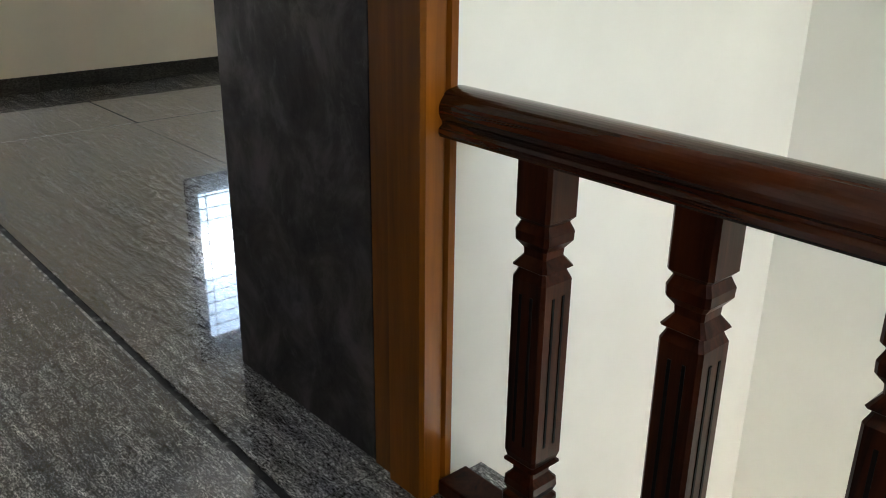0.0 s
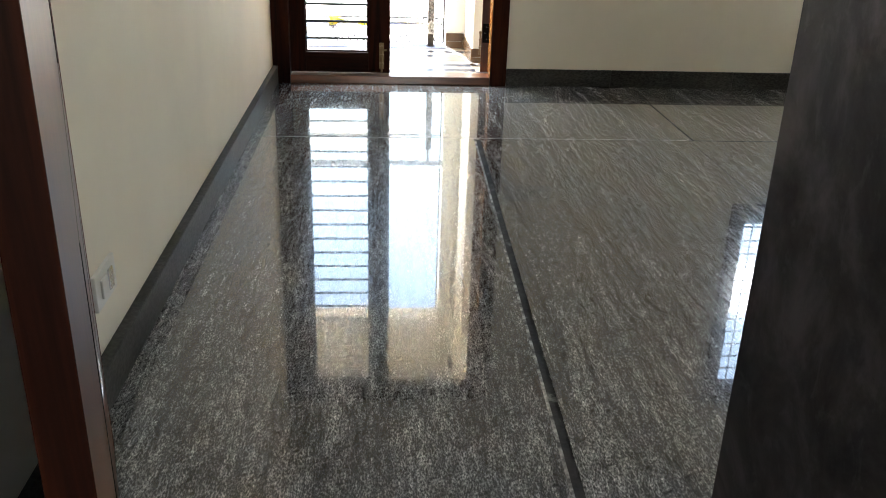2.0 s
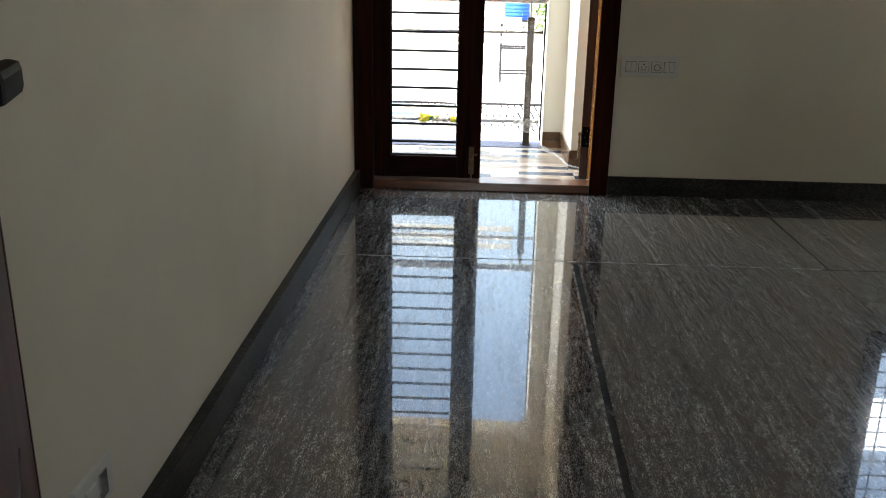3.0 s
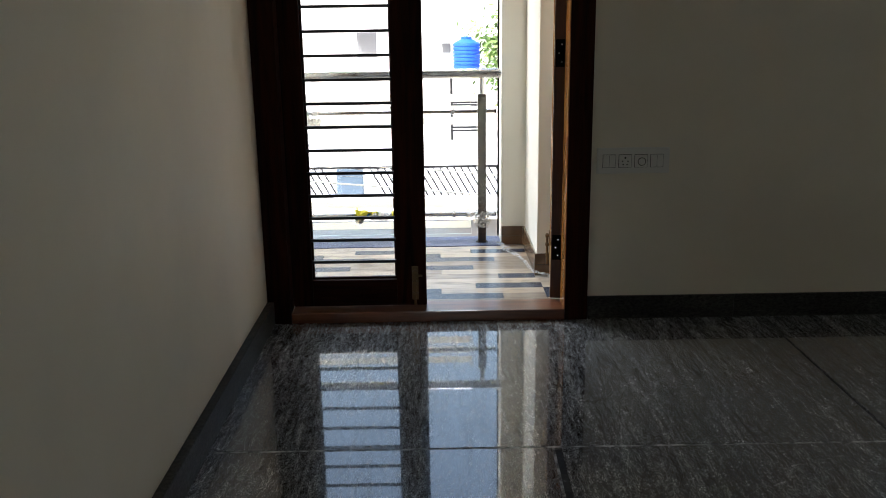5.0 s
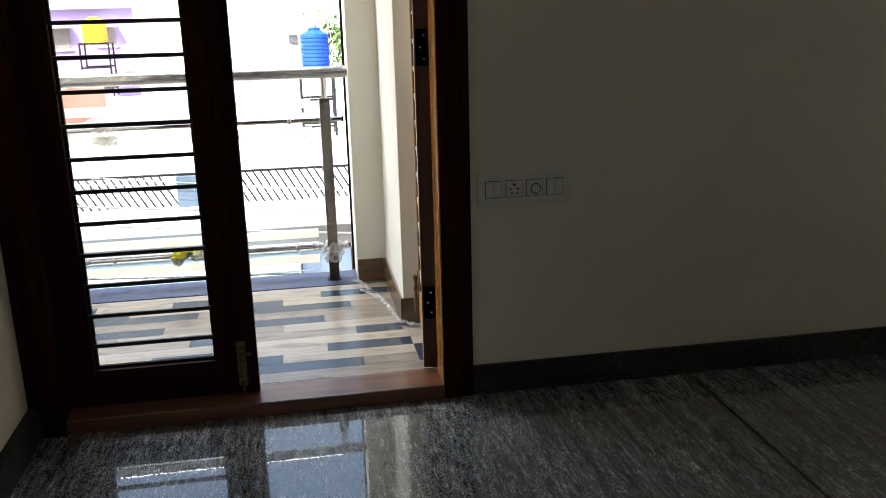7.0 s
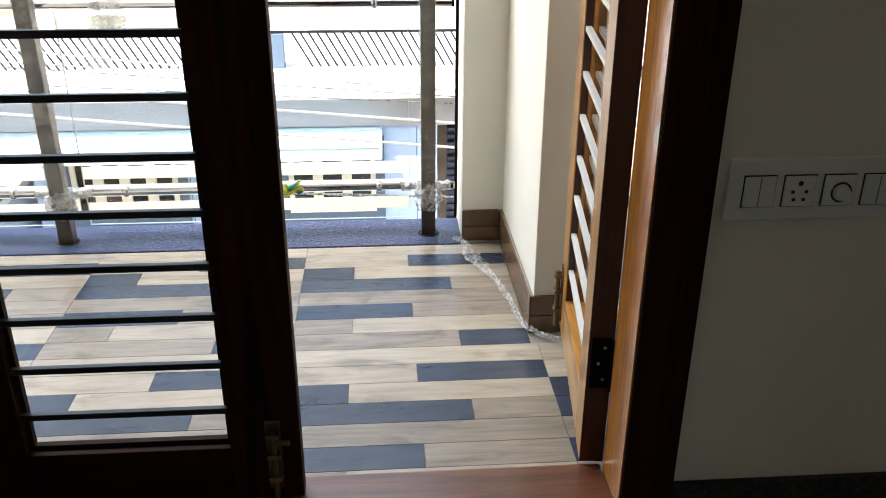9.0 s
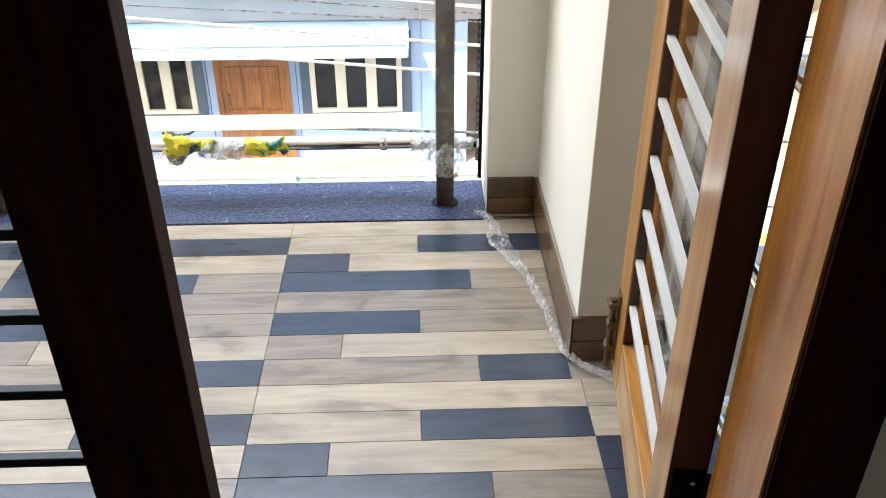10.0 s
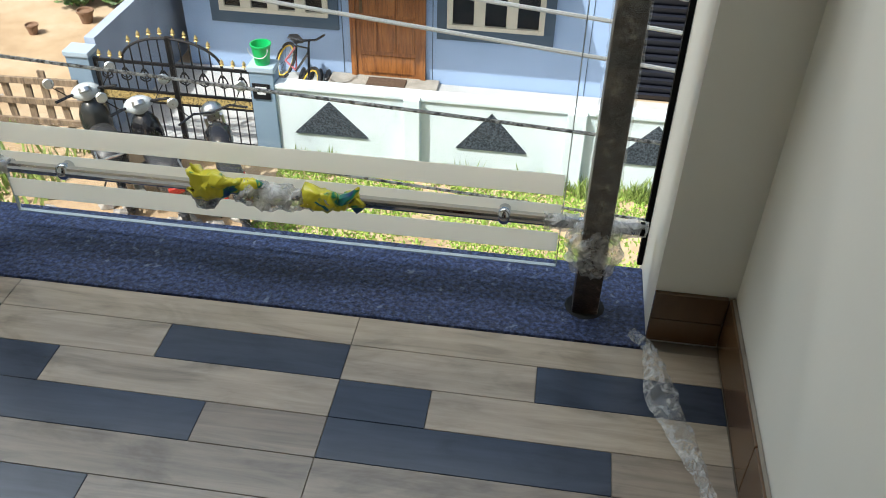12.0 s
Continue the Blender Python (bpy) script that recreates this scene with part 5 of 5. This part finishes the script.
def motorcycle(x, y, turn):
    t = thing("motorcycle", (0, 0, G), "black commuter motorcycle parked before the gate", "motorcycle")
    wheel((0, 0.66, G + 0.3), 0.3, 0.06, t, 10, 0.08)
    wheel((0, -0.64, G + 0.3), 0.3, 0.06, t, 10, 0.09)
    shell((0, [(-0.15, G + 0.82, 0.08, 0.06), (0.0, G + 0.86, 0.13, 0.11), (0.2, G + 0.88, 0.15, 0.13), (0.36, G + 0.86, 0.10, 0.09)]), t, "tank", BLACK_GLOSS)
    shell((0, [(-0.85, G + 0.84, 0.08, 0.03), (-0.6, G + 0.83, 0.13, 0.05), (-0.2, G + 0.80, 0.12, 0.05), (-0.08, G + 0.82, 0.08, 0.04)]), t, "seat", SEAT_BLACK)
    part("engine", box(-0.12, 0.12, -0.05, 0.28, G + 0.3, G + 0.66, 0.04), SILVER, t)
    part("frame", tube([(0, 0.42, G + 0.92), (0, 0.3, G + 0.4), (0, -0.1, G + 0.32), (0, -0.3, G + 0.7), (0, 0.35, G + 0.8)], 0.02, 8), BLACK_GLOSS, t)
    for s in (-1, 1):
        part("fork", rod((s * 0.09, 0.66, G + 0.3), (s * 0.09, 0.42, G + 0.98), 0.02, 8), SILVER, t)
        part("shock_absorber", rod((s * 0.12, -0.6, G + 0.34), (s * 0.12, -0.45, G + 0.74), 0.025, 8), RED_GLOSS, t)
        part("indicator", rod((s * 0.1, -0.8, G + 0.76), (s * 0.2, -0.82, G + 0.76), 0.02, 8), RED_GLOSS, t)
    shell((0, [(0.45, G + 0.98, 0.10, 0.09), (0.55, G + 0.98, 0.12, 0.12), (0.62, G + 0.94, 0.08, 0.08)]), t, "headlamp", SILVER)
    bar = part("handlebar", tube([(-0.38, 0.28, G + 1.05), (-0.2, 0.38, G + 1.08), (0, 0.42, G + 1.02), (0.2, 0.38, G + 1.08), (0.38, 0.28, G + 1.05)], 0.014, 8), BLACK_GLOSS, t)
    for s in (-1, 1):
        part("mirror_stalk", rod((s * 0.25, 0.36, G + 1.07), (s * 0.36, 0.36, G + 1.25), 0.006, 6), BLACK_GLOSS, bar)
        part("mirror", turned(lathe([(0.05, -0.012), (0.062, 0.0), (0.05, 0.012)], (0, 0, 0), 14), Matrix.Translation((s * 0.37, 0.36, G + 1.28)) @ Matrix.Rotation(radians(80), 4, "X")), SILVER, bar, "round mirror")
    part("front_mudguard", tube([(0, 0.66 + 0.33 * math.cos(q), G + 0.3 + 0.33 * math.sin(q)) for q in [0.3 + i * 0.25 for i in range(9)]], 0.045, 8), BLACK_GLOSS, t)
    part("rear_mudguard", tube([(0, -0.64 - 0.34 * math.cos(q), G + 0.3 + 0.34 * math.sin(q)) for q in [0.1 + i * 0.22 for i in range(9)]], 0.05, 8), BLACK_GLOSS, t)
    part("silencer", rod((0.16, 0.1, G + 0.26), (0.18, -0.85, G + 0.36), 0.045, 12), SILVER, t)
    part("stand", rod((-0.1, -0.1, G + 0.28), (-0.26, -0.16, G + 0.01), 0.012, 6), BLACK_GLOSS, t)
    t.location = (x, y, G)
    t.rotation_euler = (0, radians(-7), radians(turn))
    return t


scooter(-4.24, 13.9, 35, GREY_BODY, "dark grey scooter parked nose to the gate")
scooter(-3.52, 13.72, 36, BLACK_GLOSS, "black scooter with pale headlamp parked at the gate")
motorcycle(-2.7, 13.7, 28)


def bicycle():
    t = thing("bicycle", (-2.9, 16.3, G + 0.02), "child's dark bicycle with yellow rims leaning in the yard", "bicycle")
    x, y = -2.9, 16.3
    z = G + 0.02
    YEL = material("yellow_rim_paint", (0.6, 0.42, 0.03), 0.4)[0]
    PINK = material("pink_frame_paint", (0.45, 0.12, 0.14), 0.35)[0]
    for dx in (-0.45, 0.42):
        c = Vector((x + dx, y, z + 0.26))
        ring = [c + Vector((0.235 * math.cos(2 * math.pi * k / 24), 0.09 * math.sin(2 * math.pi * k / 24), 0.235 * math.sin(2 * math.pi * k / 24))) for k in range(24)]
        w = part("wheel", tube(ring, 0.024, 6, closed=True), RUBBER, t)
        part("rim", tube([c + (p - c) * 0.86 for p in ring], 0.012, 5, closed=True), YEL, w, "yellow rim")
        for k in range(0, 24, 3):
            part("spoke", rod(c, ring[k], 0.004, 4), STEEL, w)
    part("frame", tube([(x + 0.42, y, z + 0.26), (x + 0.3, y, z + 0.75), (x - 0.1, y, z + 0.62), (x - 0.05, y, z + 0.28), (x + 0.3, y, z + 0.68)], 0.018, 6), BLACK_GLOSS, t)
    part("stay", tube([(x - 0.45, y, z + 0.26), (x - 0.1, y, z + 0.62), (x - 0.05, y, z + 0.28), (x - 0.45, y, z + 0.26)], 0.014, 6), PINK, t)
    part("handlebar", tube([(x + 0.2, y - 0.26, z + 0.88), (x + 0.3, y - 0.1, z + 0.86), (x + 0.3, y + 0.1, z + 0.86), (x + 0.2, y + 0.26, z + 0.88)], 0.016, 6), BLACK_GLOSS, t)
    part("stem", rod((x + 0.3, y, z + 0.74), (x + 0.3, y, z + 0.87), 0.016, 6), BLACK_GLOSS, t)
    part("saddle", box(x - 0.24, x - 0.02, y - 0.07, y + 0.07, z + 0.68, z + 0.74, 0.02), SEAT_BLACK, t)
    part("seat_post", rod((x - 0.1, y, z + 0.6), (x - 0.12, y, z + 0.69), 0.014, 6), STEEL, t)
    t.location = (-2.83, 16.45, G + 0.02)
    t.rotation_euler = (radians(-9), 0, radians(-52))
    return t


bicycle()


def shoe(x, turn):
    """A slip-on shoe with an open top."""
    t = thing("shoe", (x, 16.88, G + 0.02), "worn black shoe standing by the house wall", "shoe", "shoes by the wall")
    z = G + 0.02
    part("sole", prism([(x - 0.04, 16.76), (x, 16.745), (x + 0.04, 16.77), (x + 0.042, 16.9), (x + 0.034, 17.0), (x - 0.034, 17.0), (x - 0.042, 16.88)], "z", z, z + 0.022), RUBBER, t)
    shell((x, [(16.755, z + 0.035, 0.02, 0.012), (16.80, z + 0.045, 0.036, 0.025), (16.87, z + 0.055, 0.036, 0.034), (16.94, z + 0.06, 0.033, 0.042), (16.995, z + 0.055, 0.028, 0.038)]), t, "upper", SEAT_BLACK)
    t.rotation_euler.z = radians(turn)
    return t


for x, turn in ((-2.86, 4), (-2.75, -3), (-2.6, 10), (-2.49, 2)):
    shoe(x, turn)


def board_fence():
    t = thing("board_fence", (-6.2, 14.7, G), "rough weathered board fence beside the gate", "fence")
    OLD = wood("weathered_board", (0.09, 0.062, 0.04), (0.24, 0.175, 0.115), "z", 0.85, 0.0, 0.8)
    x = -7.6
    k = 0
    while x < -5.05:
        lean = 0.05 * math.sin(k * 1.7)
        bm = box(-0.045, 0.045, -0.015, 0.015, 0, 0.85 + 0.12 * math.sin(k * 2.3), 0.003)
        part("board", turned(bm, Matrix.Translation((x, 14.7, G)) @ Matrix.Rotation(lean, 4, "Y")), OLD, t)
        x += 0.24
        k += 1
    for z in (0.22, 0.5, 0.78):
        part("rail", turned(box(0, 2.7, -0.02, 0.02, -0.04, 0.04, 0.003), Matrix.Translation((-7.65, 14.665, G + z)) @ Matrix.Rotation(radians(-1.5), 4, "Y")), OLD, t)
    return t


board_fence()


def pot(x, y, r):
    t = thing("flower_pot", (x, y, G), "brown clay flower pot on the sandy ground", "flower pot", "flower pots")
    CLAY = blotch("clay", [(0.4, (0.16, 0.09, 0.05)), (0.7, (0.26, 0.16, 0.10))], 20)
    part("pot", lathe([(r * 0.7, G), (r, G + r * 1.5), (r * 1.15, G + r * 1.5), (r * 1.15, G + r * 1.75), (r, G + r * 1.75), (r * 0.9, G + r * 1.45)], (x, y, 0), 16), CLAY, t)
    return t


pot(-7.33, 17.55, 0.09)
pot(-6.72, 18.1, 0.12)


def stuff_mesh(name, verts, faces, mat, label, category):
    me = bpy.data.meshes.new(name)
    me.from_pydata(verts, [], faces)
    me.materials.append(mat)
    return tagged(new(name, me), label, category, kind="stuff")


def blades(name, n, spot, h0, h1, w, mat, label, seed):
    rng = random.Random(seed)
    vs, fs = [], []
    for _ in range(n):
        x, y, s = spot(rng)
        h = (h0 + (h1 - h0) * rng.random()) * s
        q = rng.random() * math.pi * 2
        dx, dy = math.cos(q) * w, math.sin(q) * w
        lx, ly = (rng.random() - 0.5) * h * 1.1, (rng.random() - 0.5) * h * 1.1
        i = len(vs)
        vs += [(x - dx, y - dy, G), (x + dx, y + dy, G), (x + lx * 0.5 + dx * 0.8, y + ly * 0.5 + dy * 0.8, G + h * 0.65), (x + lx, y + ly, G + h), (x + lx * 0.5 - dx * 0.8, y + ly * 0.5 - dy * 0.8, G + h * 0.65)]
        fs.append((i, i + 1, i + 2, i + 3, i + 4))
    stuff_mesh(name, vs, fs, mat, label, "grass")


GRASS = foliage("grass_blades", (0.20, 0.34, 0.04), (0.44, 0.57, 0.13))
WEED = foliage("weed_leaves", (0.16, 0.24, 0.05), (0.34, 0.42, 0.12))


def lawn(rng):
    while True:
        x, y = rng.uniform(-2.5, 6.0), rng.uniform(10.8, 14.75)
        d = noise.noise(Vector((x * 0.9, y * 0.9, 0))) + 0.5 * noise.noise(Vector((x * 3, y * 3, 4)))
        if d > -0.32 or rng.random() < 0.2:
            return x, y, 0.7 + 0.6 * rng.random()


blades("grass", 80000, lawn, 0.012, 0.04, 0.013, GRASS, "patchy sunlit grass verge along the compound wall", 3)


def weeds(rng):
    x = rng.gauss(rng.choice((-2.2, -1.9, -0.4, 1.25, 1.9, 2.4, 0.6)), 0.16)
    return x, 14.7 - abs(rng.gauss(0, 0.1)), 0.5 + rng.random()


blades("weeds", 2600, weeds, 0.03, 0.2, 0.009, WEED, "straggly green weeds at the foot of the wall", 5)


def gutter_plants(rng):
    return rng.uniform(-8.5, -4.9), rng.gauss(13.6, 0.5), 0.6 + rng.random()


blades("verge_plants", 1200, gutter_plants, 0.06, 0.25, 0.02, WEED, "scattered green weeds by the board fence", 8)


def rubble():
    rng = random.Random(11)
    bm = bmesh.new()
    for _ in range(160):
        own = bmesh.new()
        bmesh.ops.create_icosphere(own, subdivisions=1, radius=1.0)
        s = rng.uniform(0.03, 0.11)
        x, y = (rng.uniform(-8.2, -6.7), rng.uniform(13.9, 15.6)) if rng.random() < 0.6 else (rng.uniform(-5, -2.4), rng.uniform(12.2, 13.6))
        for v in own.verts:
            v.co = Vector((x, y, G + s * 0.4)) + Vector((v.co.x * s * 1.3, v.co.y * s, v.co.z * s * 0.7)) + noise.noise_vector(v.co * 2 + Vector((x, y, 0))) * s * 0.4
        merge(bm, own)
    whole("rubble", bm, blotch("rubble_stone", [(0.4, (0.22, 0.20, 0.18)), (0.7, (0.42, 0.40, 0.36))], 5), "heap of grey rubble stones by the lane", "rubble", kind="stuff")


rubble()


def bush(x, y, z, r, n, seed, label, name="bush"):
    rng = random.Random(seed)
    t = thing(name, (x, y, z), label, name, "bushes")
    st = bmesh.new()
    for k in range(5):
        q = k * 1.3
        rod((x, y, z), (x + r * 0.5 * math.cos(q), y + r * 0.5 * math.sin(q), z + r * (0.9 + 0.2 * rng.random())), 0.02, 5, bm=st, r2=0.006)
    part("stems", st, BARK, t)
    bm = bmesh.new()
    for _ in range(n):
        q, u = rng.random() * 2 * math.pi, rng.random() ** 0.5
        rr = r * (0.65 + 0.35 * noise.noise(Vector((math.cos(q) * 2, math.sin(q) * 2, seed))))
        p = Vector((x + rr * u * math.cos(q), y + rr * u * math.sin(q), z + 0.1 + r * 1.25 * rng.random() * (1.1 - u * 0.6)))
        s = rng.uniform(0.05, 0.11) * (r ** 0.5)
        d = Vector((rng.gauss(0, 1), rng.gauss(0, 1), rng.gauss(0, 0.6))).normalized()
        e = d.orthogonal().normalized()
        bm.faces.new([bm.verts.new(p + v) for v in (-d * s, e * s * 0.45, d * s, -e * s * 0.45)])
    part("leaves", bm, LEAVES, t)
    return t


BARK = blotch("bark", [(0.4, (0.07, 0.05, 0.035)), (0.7, (0.15, 0.11, 0.08))], 12)
LEAVES = foliage("tree_leaves", (0.03, 0.07, 0.012), (0.12, 0.20, 0.04))
bush(-6.5, 18.95, G, 0.55, 1300, 1, "leafy green shrub on the sandy plot")
bush(-4.7 - 0.9, 18.6, G, 0.6, 700, 2, "low green shrub behind the boundary wall")
bush(-7.2, 18.75, G, 0.5, 1300, 4, "leafy green shrub on the sandy plot")


def tree(x, y, z, height, spread, seed, label):
    rng = random.Random(seed)
    t = thing("tree", (x, y, z), label, "tree", "trees between the houses")
    st = bmesh.new()
    rod((x, y, z), (x + 0.1, y, z + height * 0.55), 0.16, 8, bm=st, r2=0.09)
    tips = []
    for k in range(9):
        q = k * 2.4 + rng.random()
        e = Vector((x + spread * 0.65 * math.cos(q), y + spread * 0.65 * math.sin(q), z + height * (0.6 + 0.32 * rng.random())))
        rod((x + 0.1, y, z + height * (0.38 + 0.02 * k)), e, 0.06, 6, bm=st, r2=0.015)
        tips.append(e)
    part("trunk", st, BARK, t)
    bm = bmesh.new()
    for e in tips:
        for _ in range(800):
            p = e + Vector((rng.gauss(0, 1), rng.gauss(0, 1), rng.gauss(0, 0.8))) * spread * 0.26
            s = rng.uniform(0.07, 0.14)
            d = Vector((rng.gauss(0, 1), rng.gauss(0, 1), rng.gauss(0, 0.7))).normalized()
            o = d.orthogonal().normalized()
            bm.faces.new([bm.verts.new(p + v) for v in (-d * s, o * s * 0.45, d * s, -o * s * 0.45)])
    part("crown", bm, LEAVES, t)
    return t


tree(4.3, 29.0, G, 7.2, 2.2, 21, "green leafy tree behind the water tank")
tree(-8.4, 51.0, G, 7.7, 2.6, 22, "large green tree beyond the purple house")
tree(-11.5, 30.0, G, 8.0, 3.0, 23, "green tree above the far houses")


# ---- far houses and water tanks ----
FAR_PANE = material("far_window_glass", (0.2, 0.2, 0.21), 0.2)[0]


def far_house(name, x0, x1, y0, y1, ztop, mat, label, wins=()):
    t = thing(name, ((x0 + x1) / 2, y0, G), label, "house")
    part("wall", box(x0, x1, y0, y1, G, ztop), mat, t)
    part("roof", box(x0 - 0.2, x1 + 0.2, y0 - 0.2, y1, ztop, ztop + 0.15), WHITE_ROOF, t)
    part("parapet", box(x0 - 0.1, x1 + 0.1, y0 - 0.1, y0 + 0.1, ztop + 0.15, ztop + 0.5), mat, t)
    for a, b, c, d in wins:
        w = part("window", box(a, b, y0 - 0.03, y0 - 0.005, c, d), FAR_PANE, t)
        part("frame", box(a - 0.08, b + 0.08, y0 - 0.06, y0 - 0.03, c - 0.08, c), WHITE_ROOF, w)
        part("hood", box(a - 0.1, b + 0.1, y0 - 0.35, y0 - 0.005, d, d + 0.07), WHITE_ROOF, w)
    return t


far_house("white_house", -3.6, 3.4, 30.0, 44.0, 2.9, paint("far_white_paint", (0.68, 0.68, 0.68), 0.8, 0.05, 10), "white plastered house with flat roof beyond the terrace", [(-1.9, -1.3, 0.1, 0.9), (0.75, 1.0, 0.25, 0.55)])
far_house("purple_house", -9.6, -4.4, 40.0, 48.0, 1.5, paint("purple_house_paint", (0.30, 0.25, 0.50), 0.7, 0.08, 10), "purple painted house with yellow awnings", [(-6.6, -5.9, 0.1, 0.8), (-8.6, -7.6, 0.0, 0.8)])
far_house("pink_house", -12.5, -5.6, 27.0, 35.0, -0.7, paint("terracotta_house_paint", (0.5, 0.25, 0.18), 0.8, 0.08, 10), "low terracotta house with white terrace rail", [(-7.6, -6.6, -2.2, -1.2)])
far_house("grey_house", 3.8, 9.5, 24.0, 34.0, -1.2, paint("far_grey_paint", (0.5, 0.5, 0.5), 0.8, 0.05, 10), "plain grey house beyond the terrace", [(4.6, 5.4, -2.6, -1.6)])


def water_tank(x, y, z, r, h, colour, label, stand):
    t = thing("water_tank", (x, y, z - stand), label, "water tank", "roof water tanks")
    m, nt, b = material("tank_plastic", colour, 0.45)
    prof = [(r * 0.96, z)]
    n = 9
    for k in range(n):
        a = z + h * (k + 0.1) / n
        prof += [(r, a), (r, a + h * 0.55 / n), (r * 0.95, a + h * 0.68 / n), (r * 0.95, a + h * 0.86 / n)]
    prof += [(r * 0.9, z + h), (r * 0.5, z + h * 1.1), (r * 0.4, z + h * 1.1)]
    part("tank", lathe(prof, (x, y, 0), 28), m, t)
    part("lid", lathe([(r * 0.42, z + h * 1.1), (r * 0.42, z + h * 1.17), (r * 0.1, z + h * 1.2)], (x, y, 0), 16), m, t)
    if stand:
        for sx in (-1, 1):
            for sy in (-1, 1):
                part("leg", rod((x + sx * r * 1.15, y + sy * r, z - stand), (x + sx * r * 1.15, y + sy * r, z - 0.02), 0.035, 6), IRON, t)
        for dz in (0.03, stand * 0.45, stand * 0.85):
            for sy in (-1, 1):
                part("brace", rod((x - r * 1.15, y + sy * r, z - dz), (x + r * 1.15, y + sy * r, z - dz), 0.03, 6), IRON, t)
        part("platform", box(x - r * 1.25, x + r * 1.25, y - r * 1.1, y + r * 1.1, z - 0.03, z), IRON, t)
    return t


water_tank(1.36, 26.0, -0.2, 0.36, 0.85, (0.008, 0.07, 0.52), "bright blue ribbed water tank on an iron stand", 1.7)
water_tank(-6.4, 38.6, 0.1 + 0.15, 0.45, 0.8, (0.62, 0.40, 0.02), "yellow ribbed water tank above the purple house", 2.0)


# ---- overhead cables ----
def cable(a, b, r, mat, label, sag=0.03):
    a, b = Vector(a), Vector(b)
    d = b - a
    a, b = a - d * 4, b + d * 4
    n = 60
    bm = tube([a.lerp(b, i / n) - Vector((0, 0, sag * math.sin(math.pi * i / n))) for i in range(n + 1)], r, 6)
    return whole("overhead_cable", bm, mat, label, "cable", "overhead cables")


ROPE = paint("white_cable_sheath", (0.7, 0.7, 0.68), 0.5, 0.1, 200)
DARK_CABLE = blotch("dark_cable_sheath", [(0.4, (0.03, 0.03, 0.03)), (0.6, (0.4, 0.4, 0.38))], 60, 0.6)
cable((-0.761, 8.4, 0.05), (0.946, 8.4, -0.115), 0.0065, ROPE, "white overhead cable slung past the balcony", 0.0)
cable((-0.73, 8.4, 0.16), (0.98, 8.4, 0.0), 0.0065, ROPE, "white overhead cable slung past the balcony", 0.0)
cable((-1.133, 8.4, -0.267), (1.041, 8.4, -0.372), 0.006, DARK_CABLE, "dark spattered overhead cable below the balcony", 0.0)
cable((-0.444, 8.4, -0.581), (1.047, 8.4, -0.672), 0.005, DARK_CABLE, "dark thin overhead cable below the balcony", 0.0)
cable((0.187, 8.4, 0.235), (0.954, 8.4, 0.15), 0.004, ROPE, "thin white overhead cable slung past the balcony", 0.0)

for z0, z1, r in ((0.221, 0.157, 0.003), (0.193, 0.126, 0.0025), (0.143, 0.094, 0.0025)):
    cable((0.157, 8.4, z0), (0.977, 8.4, z1), r, ROPE if r == 0.003 else DARK_CABLE, "thin overhead wire slung past the balcony", 0.0)


# ---- balcony planks ----
tiles = structure("floor_balcony", box(-3.6, 1.128, 5.861, 7.117, BALC - 0.0119, BALC - 0.003), GROUT, "wood-look porcelain plank floor with slate-blue planks", "floor")
PATTERN = [[("L", 0.0)], [("L", 0.0), ("D", 0.327)], [("D", 0.0), ("L", 0.157)], [("D", 0.0), ("B", 0.452)], [("B", 0.0)], [("D", 0.0), ("B", 0.329)], [("B", 0.0), ("L", 0.16)], [("B", 0.0), ("D", 0.45)]]
MATS = {"L": PLANK_L, "B": PLANK_B, "D": PLANK_D}
PITCH, COLUMN = 0.0825, 0.655
shared = {}
for k in range(16):
    ya, yb = 7.127 - PITCH * (k + 1), 7.127 - PITCH * k
    ya, yb = max(ya, 5.862), min(yb, 7.117)
    if yb - ya < 0.01:
        continue
    for c in range(-6, 2):
        x0 = 0.37 + c * COLUMN
        cells = PATTERN[k % 8]
        for i, (kind_, off) in enumerate(cells):
            a = x0 + off
            b = x0 + (cells[i + 1][1] if i + 1 < len(cells) else COLUMN)
            a, b = max(a, -3.59), min(b, 1.127)
            if ya > 6.45 and b > 1.01:
                b = min(b, 1.007)
            if b - a < 0.02:
                continue
            key = (kind_, round(b - a, 3), round(yb - ya, 3))
            if key not in shared:
                bmx = box(0.0005, b - a - 0.0005, 0.0005, yb - ya - 0.0005, -0.003, 0.0, 0.0006, seg=1)
                me = bpy.data.meshes.new("plank")
                bmesh.ops.recalc_face_normals(bmx, faces=bmx.faces)
                bmx.to_mesh(me)
                bmx.free()
                me.materials.append(MATS[kind_])
                shared[key] = me
            ob = new("plank", shared[key])
            ob.parent = tiles
            ob.location = (a, ya, BALC)
